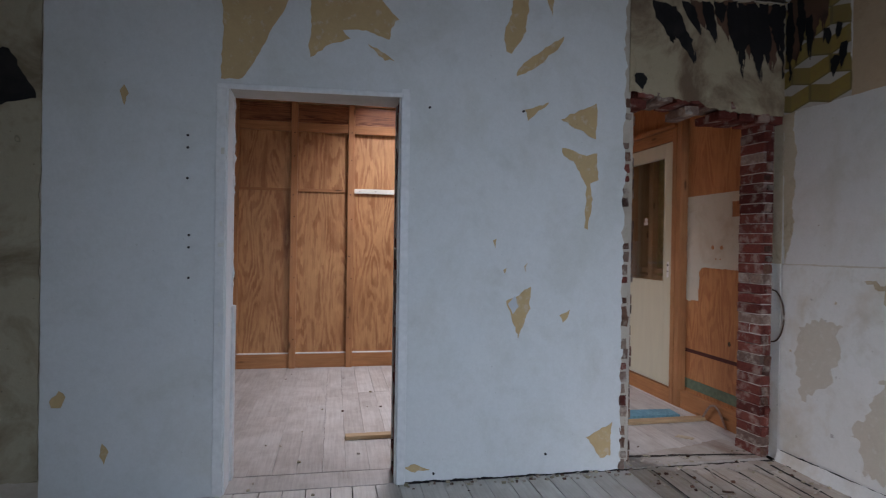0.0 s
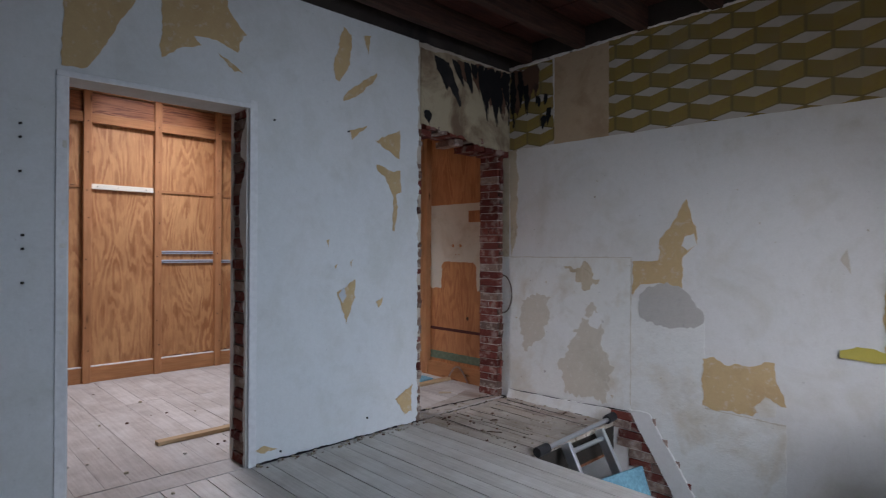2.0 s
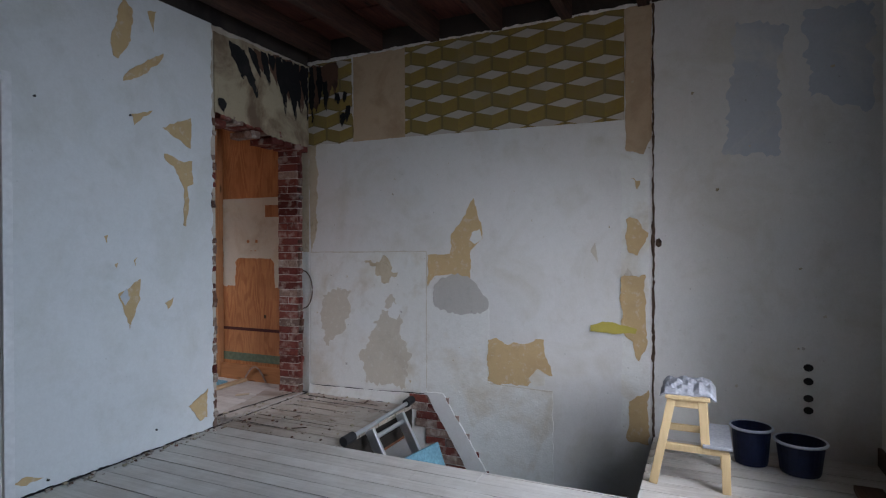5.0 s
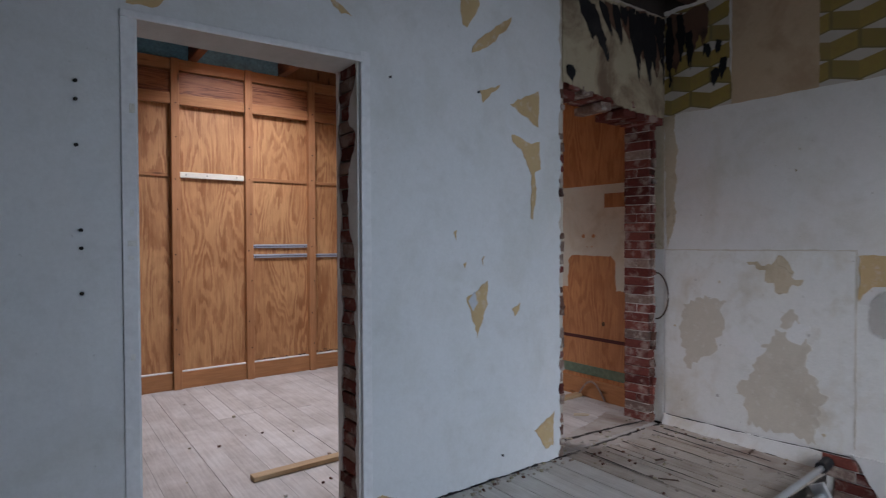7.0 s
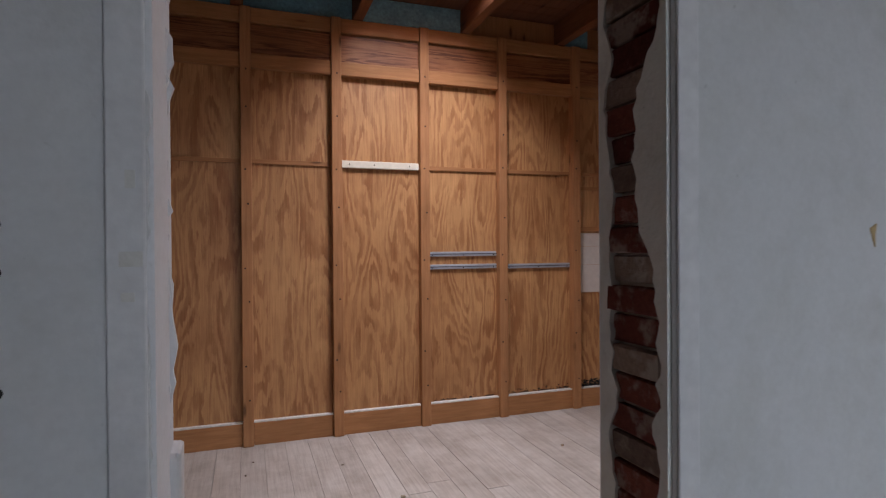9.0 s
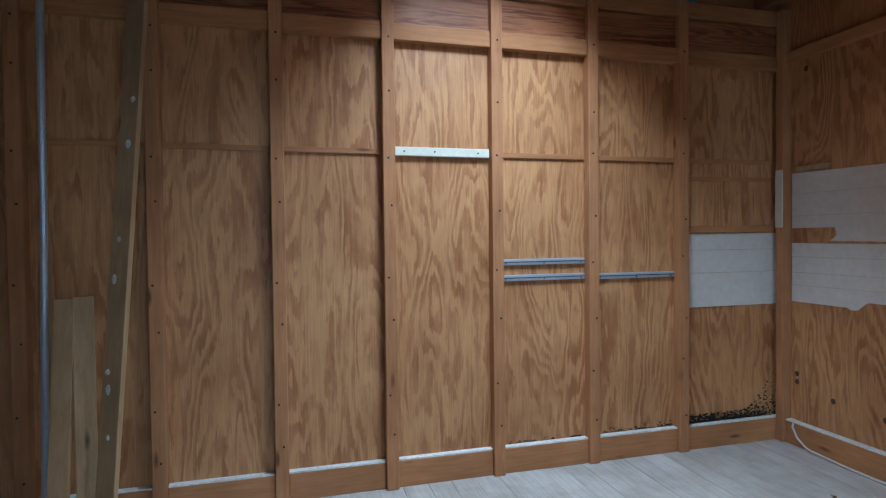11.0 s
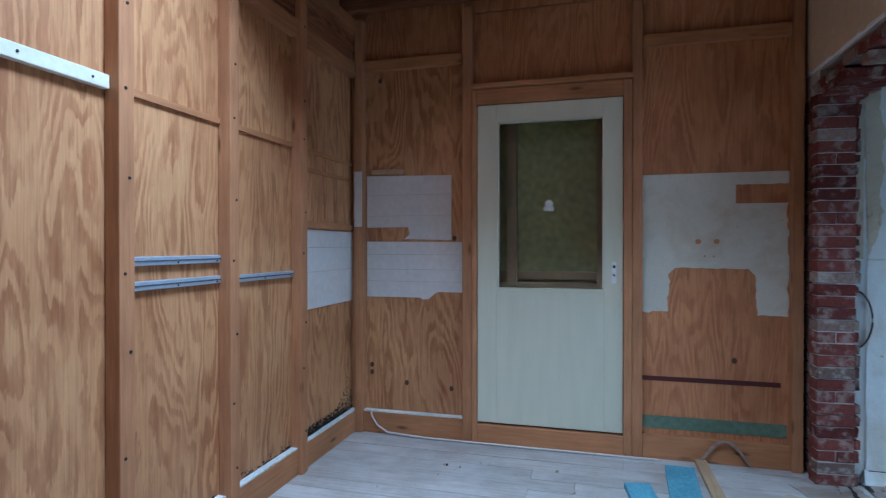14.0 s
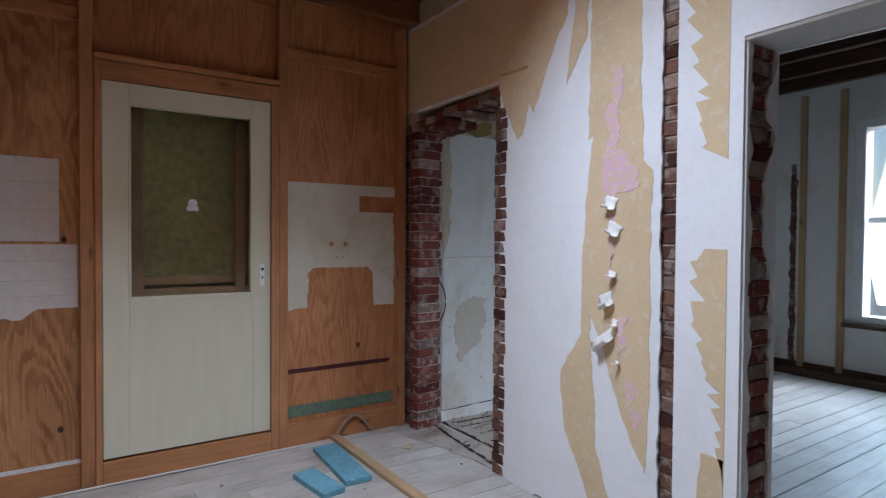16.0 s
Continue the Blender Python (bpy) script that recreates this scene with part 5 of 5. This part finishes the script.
PITCH = 0.0625
headers = [brick_mesh(0.10, w, 0.056) for w in (0.17, 0.18, 0.19, 0.16)]
wholes = [brick_mesh(0.10, w, 0.056) for w in (0.252, 0.256)]
halfs = [brick_mesh(0.10, w, 0.056) for w in (0.122, 0.125)]
halves = [brick_mesh(0.10, w, 0.056) for w in (0.11, 0.115, 0.12)]
for k in range(33):
    z = 0.03 + k * PITCH
    # torn door reveals
    m = M_BRICKL if k % 3 == 1 else M_BRICK
    lay(random.choice(headers), m, pose(0.470 - random.uniform(0, 0.006) + (0.004 if k % 2 else 0), 3.073 + random.uniform(-0.006, 0.006), z, 0, random.uniform(-2, 2), random.uniform(-2, 2)), wall_mid)
    lay(random.choice(headers), m, pose(-0.512 + random.uniform(0, 0.01), 3.072, z, 0, 0, random.uniform(-2, 2)), wall_mid)
    # opening: splayed brick reveal and ragged edge opposite
    lay(random.choice(headers), M_BRICKL if random.random() < 0.3 else M_BRICKD, pose(1.692 + random.uniform(-0.012, 0.008), 3.075, z, 0, 0, random.uniform(-2, 2)), wall_mid)
    lay(random.choice(halves), M_BRICKD, pose(1.775 + random.uniform(-0.006, 0.01), 3.135, z, 0, 0, random.uniform(-3, 3)), wall_mid)
    lay(random.choice(halves), M_BRICKD, pose(2.765, 3.135, z, 0, 0, 90 + random.uniform(-2, 2)), wall_mid)
    lay(random.choice(halves), M_BRICKD, pose(2.84, 3.14, z, 0, 0, 90), wall_mid)
# pier of the opening: three red courses, then one smeared with lime
PIER = 0.0625
pier_mesh = [brick_mesh(0.09, w, PIER - 0.006) for w in (0.180, 0.184, 0.187)]
pier_half = [brick_mesh(0.09, w, PIER - 0.006) for w in (0.088, 0.090)]
for k in range(34):
    z = 0.03 + k * PIER
    skew = Matrix.Translation((2.652, 3.110, z)) @ Matrix.Rotation(radians(5.2), 4, "Z")
    for dy in (-0.0465, 0.0465) if k % 5 == 2 else (0.0,):
        lime = k % 4 == 1 and random.random() < 0.75
        lay(random.choice(pier_half if k % 5 == 2 else pier_mesh), M_BRICKL if lime else M_BRICK,
            skew @ Matrix.Translation((0.045 + random.uniform(-0.003, 0.003), dy + random.uniform(-0.002, 0.002), 0)) @ Matrix.Rotation(radians(random.uniform(-1.2, 1.2)), 4, "Z"), wall_mid)
pier_bed = box((0.0055, -0.088, 0.0), (0.07, 0.086, 2.10))
pier_bed.transform(Matrix.Translation((2.652, 3.110, 0)) @ Matrix.Rotation(radians(5.2), 4, "Z"))
part("mortar_bed", pier_bed, M_PALEMORTAR, wall_mid, "pale lime mortar joints")
part("mortar_bed", box((1.70, 3.07, 0.0), (1.815, 3.174, 2.10)), M_MORTAR, wall_mid)
part("mortar_bed", box((2.712, 3.10, 0.0), (2.87, 3.172, 2.10)), M_MORTAR, wall_mid)
lintel = [brick_mesh(w, 0.23, 0.048) for w in (0.105, 0.12, 0.085)]
for row in (0, 1):
    for k in range(9):
        x = 1.775 + 0.05 * row + k * 0.118
        z = 2.105 + 0.054 * row - 0.05 * (x - 1.76)
        if row == 0 and random.random() < 0.15:
            continue
        lay(random.choice(lintel), M_BRICKL if random.random() < 0.25 else M_BRICK, pose(x, 3.070 + random.uniform(-0.006, 0.010), z + random.uniform(-0.006, 0.006), 0, random.uniform(-4, 4), random.uniform(-3, 3)), wall_mid)
# broken brick ends along the paper's edge beside the opening
ends = [brick_mesh(0.034, 0.026, h) for h in (0.05, 0.034, 0.058)]
for k in range(34):
    if random.random() < 0.72:
        lay(random.choice(ends), random.choice((M_BRICKD, M_BRICK, M_BRICKL, M_BRICKL)), pose(1.719 + random.uniform(-0.012, 0.006), 2.964 + random.uniform(-0.004, 0.004), 0.03 + k * PITCH + random.uniform(-0.012, 0.012), random.uniform(-8, 8), random.uniform(-8, 8), random.uniform(-12, 12)), wall_mid)
for k in range(34):
    if random.random() < 0.7:
        lay(random.choice(ends), random.choice((M_BRICKD, M_BRICK, M_BRICKL)), pose(2.690 + random.uniform(-0.012, 0.012), 3.008 + random.uniform(-0.004, 0.004), 0.03 + k * PITCH, random.uniform(-8, 8), random.uniform(-8, 8), random.uniform(-15, 15)), wall_mid)
# chase on the back
chase = [brick_mesh(0.10, 0.05, 0.054), brick_mesh(0.094, 0.05, 0.053)]
for k in range(44):
    lay(random.choice(chase), M_BRICKD if random.random() < 0.75 else M_BRICKL, pose(0.715 + random.uniform(-0.004, 0.004), 3.146 + random.uniform(-0.002, 0.003), 0.03 + k * PITCH, 0, 0, random.uniform(-3, 3)), wall_mid)
# bare bricks beside the stairs
for k in range(10):
    z = 0.06 - k * PITCH
    for j in range(2):
        lay(random.choice(headers), M_BRICKL if random.random() < 0.35 else M_BRICK, pose(FX1 + 0.040, 1.74 + 0.175 * j - 0.04 * k + 0.05 * (k % 2), z, 0, 0, random.uniform(-2, 2)), wall_right)

# ---- reveal plaster ----
part("reveal_plaster", sheet("x", 0.435, -1, [(2.9635, 0.0, 0), (2.99, 0.0, 0.012), (2.995, 0.7, 0.014), (2.985, 1.12, 0.012), (3.0, 1.22, 0.01), (3.055, 1.36, 0.014), (3.05, 1.58, 0.012), (2.99, 1.68, 0.008), (2.985, 1.74, 0.01), (3.05, 1.80, 0.012), (3.03, 1.90, 0.012), (2.985, 1.96, 0.01), (2.98, 2.05, 0), (2.9635, 2.05, 0)], 0.024, 0.0), M_ROUGH, wall_mid, "torn plaster edge")
part("reveal_plaster", sheet("x", 0.435, -1, [(3.1765, 0.0, 0), (3.145, 0.0, 0.010), (3.135, 0.6, 0.012), (3.14, 1.2, 0.012), (3.15, 2.05, 0), (3.1765, 2.05, 0)], 0.022, 0.0), M_ROUGH, wall_mid)
part("reveal_plaster", sheet("x", -0.475, 1, [(2.9635, 0.0, 0), (3.10, 0.0, 0.010), (3.10, 2.05, 0), (2.9635, 2.05, 0)], 0.030, 0.0), M_BACKWHITE, wall_mid)
part("reveal_plaster", sheet("x", -0.475, 1, [(3.1765, 0.0, 0), (3.11, 0.0, 0.02), (3.12, 0.75, 0.02), (3.13, 2.05, 0), (3.1765, 2.05, 0)], 0.026, 0.0), M_BACKWHITE, wall_mid)
part("reveal_board", rough_box((-0.462, 3.13, 0.0), (-0.435, 3.2, 0.93), 0.003, 0.005), M_TRIM, wall_mid, "white remnant of a door frame")
for y, x, j in ((3.105, -0.448, 0.012), (3.14, -0.442, 0.015), (3.165, -0.448, 0.012)):
    part("plaster_edge", sheet("y", y, 1, [(-0.475, 0.9, 0), (x, 0.9, j), (x - 0.006, 1.35, j), (x + 0.004, 1.7, j), (x - 0.008, 2.05, 0), (-0.475, 2.05, 0)], 0.012, 0.0, 0.02), M_BACKWHITE, wall_mid, "crumbling white plaster edge")

# ---- floor boards ----
def boards(x0, x1, y0, y1, width, mat, cut=None, beyond=None, gap=0.006):
    x = x0
    i = 0
    while x < x1 - 0.01:
        w = min(width + 0.008 * math.sin(i * 2.3), x1 - x)
        ends = [y0, y0 + (y1 - y0) * (0.35 + 0.3 * random.random()), y1]
        spans = list(zip(ends, ends[1:]))
        if cut and x + w > cut[0]:
            spans = [(y0, cut[1]), (cut[2], y1)]
        for a, b in spans:
            t = random.uniform(-0.0015, 0.0015)
            part("floor_board", box((x + gap * 0.25, a + 0.001, -0.027), (x + w - random.uniform(0.001, gap), b - 0.001, t)), beyond if beyond and a > 1.5 else mat, floor)
        x += w
        i += 1


boards(FX0, HX0, -1.0, 2.962, 0.118, M_FLOOR_F)
boards(HX0, FX1, -1.0, 2.962, 0.124, M_FLOOR_F, (HX0, HY0, HY1), M_FLOOR_D, gap=0.013)
boards(FX0, RX + 0.01, 3.178, BY + 0.01, 0.135, M_FLOOR_B, gap=0.002)
for x0, x1 in ((-0.475, 0.435), (1.72, 2.70)):
    part("threshold_board", box((x0, 2.972, -0.027), (x1, 3.168, 0.001), 0.002), M_FLOOR_B, floor)
for o in ([(1.75, 2.955), (2.62, 2.95), (2.70, 2.85), (2.60, 2.80), (2.3, 2.88), (2.0, 2.90)], [(1.86, 3.0), (2.66, 3.0), (2.74, 3.2), (2.62, 3.34), (2.3, 3.24), (1.95, 3.16)], [(2.1, 2.1), (2.68, 2.06), (2.70, 2.3), (2.66, 2.8), (2.5, 2.6), (2.45, 2.3)]):
    part("dirt_patch", sheet("z", 0.0018, 1, o, 0.0014, 0.014), M_DIRT, floor, "brick dust and rubble")
part("threshold_gap", sheet("z", 0.0055, 1, [(1.80, 3.115), (2.2, 3.09), (2.66, 3.04), (2.66, 3.056), (2.2, 3.112), (1.80, 3.145)], 0.001, 0.006), M_SUB, floor, "dark crack across the opening")
part("threshold_gap", sheet("z", 0.0, 1, [(1.70, 2.945), (2.70, 2.935), (2.70, 2.962), (1.70, 2.958)], 0.0025, 0.006), M_SUB, floor, "dark gap along the threshold")
part("threshold_gap", sheet("z", 0.0, 1, [(2.722, 2.02), (2.726, 2.93), (2.735, 2.93), (2.735, 2.02)], 0.003, 0.006), M_SUB, floor)
for x0, y0, x1, y1, w in ((2.53, 2.90, 2.50, 2.02, 0.014), (2.62, 2.88, 2.60, 2.2, 0.02), (2.36, 2.86, 2.34, 2.3, 0.010), (2.20, 2.90, 2.21, 2.5, 0.012), (2.05, 2.90, 2.04, 2.2, 0.008), (1.88, 2.92, 1.87, 2.4, 0.010)):
    part("floor_gap", sheet("z", 0.0038, 1, [(x1, y1), (x1 + w * 0.4, y1), (x0 + w, y0), (x0, y0)], 0.001, 0.003), M_SUB, floor, "dark gap between split boards")
splinters = [box((-0.004, -0.05, 0), (0.004, 0.05, 0.005)), box((-0.006, -0.03, 0), (0.006, 0.03, 0.006))]
for k in range(15):
    o = part("splinter", splinters[k % 2].copy(), random.choice((M_FLOOR_D, M_DARKWOOD, M_DIRT)), floor)
    o.matrix_basis = pose(random.uniform(1.8, 2.68), random.uniform(2.05, 3.1), 0.004, random.uniform(-4, 4), 0, random.uniform(0, 180))
for bm in splinters:
    bm.free()
for k in range(260):
    if k < 130:
        x, y = random.uniform(1.75, 2.71), 3.12 - 1.05 * random.random() ** 1.8
    elif k < 200:
        x, y = random.uniform(0.45, 1.74), random.uniform(2.87, 2.94)
    else:
        x, y = random.uniform(-0.4, 2.6), random.uniform(2.6, 5.6)
    s = random.uniform(0.003, 0.010)
    bm = rough_box((x - s, y - s * 0.7, 0.002), (x + s, y + s * 0.7, 0.002 + s), 0.002, 0.001)
    part("rubble_crumb", bm, random.choice((M_BRICKD, M_OLD, M_MORTAR, M_DIRT)), floor)
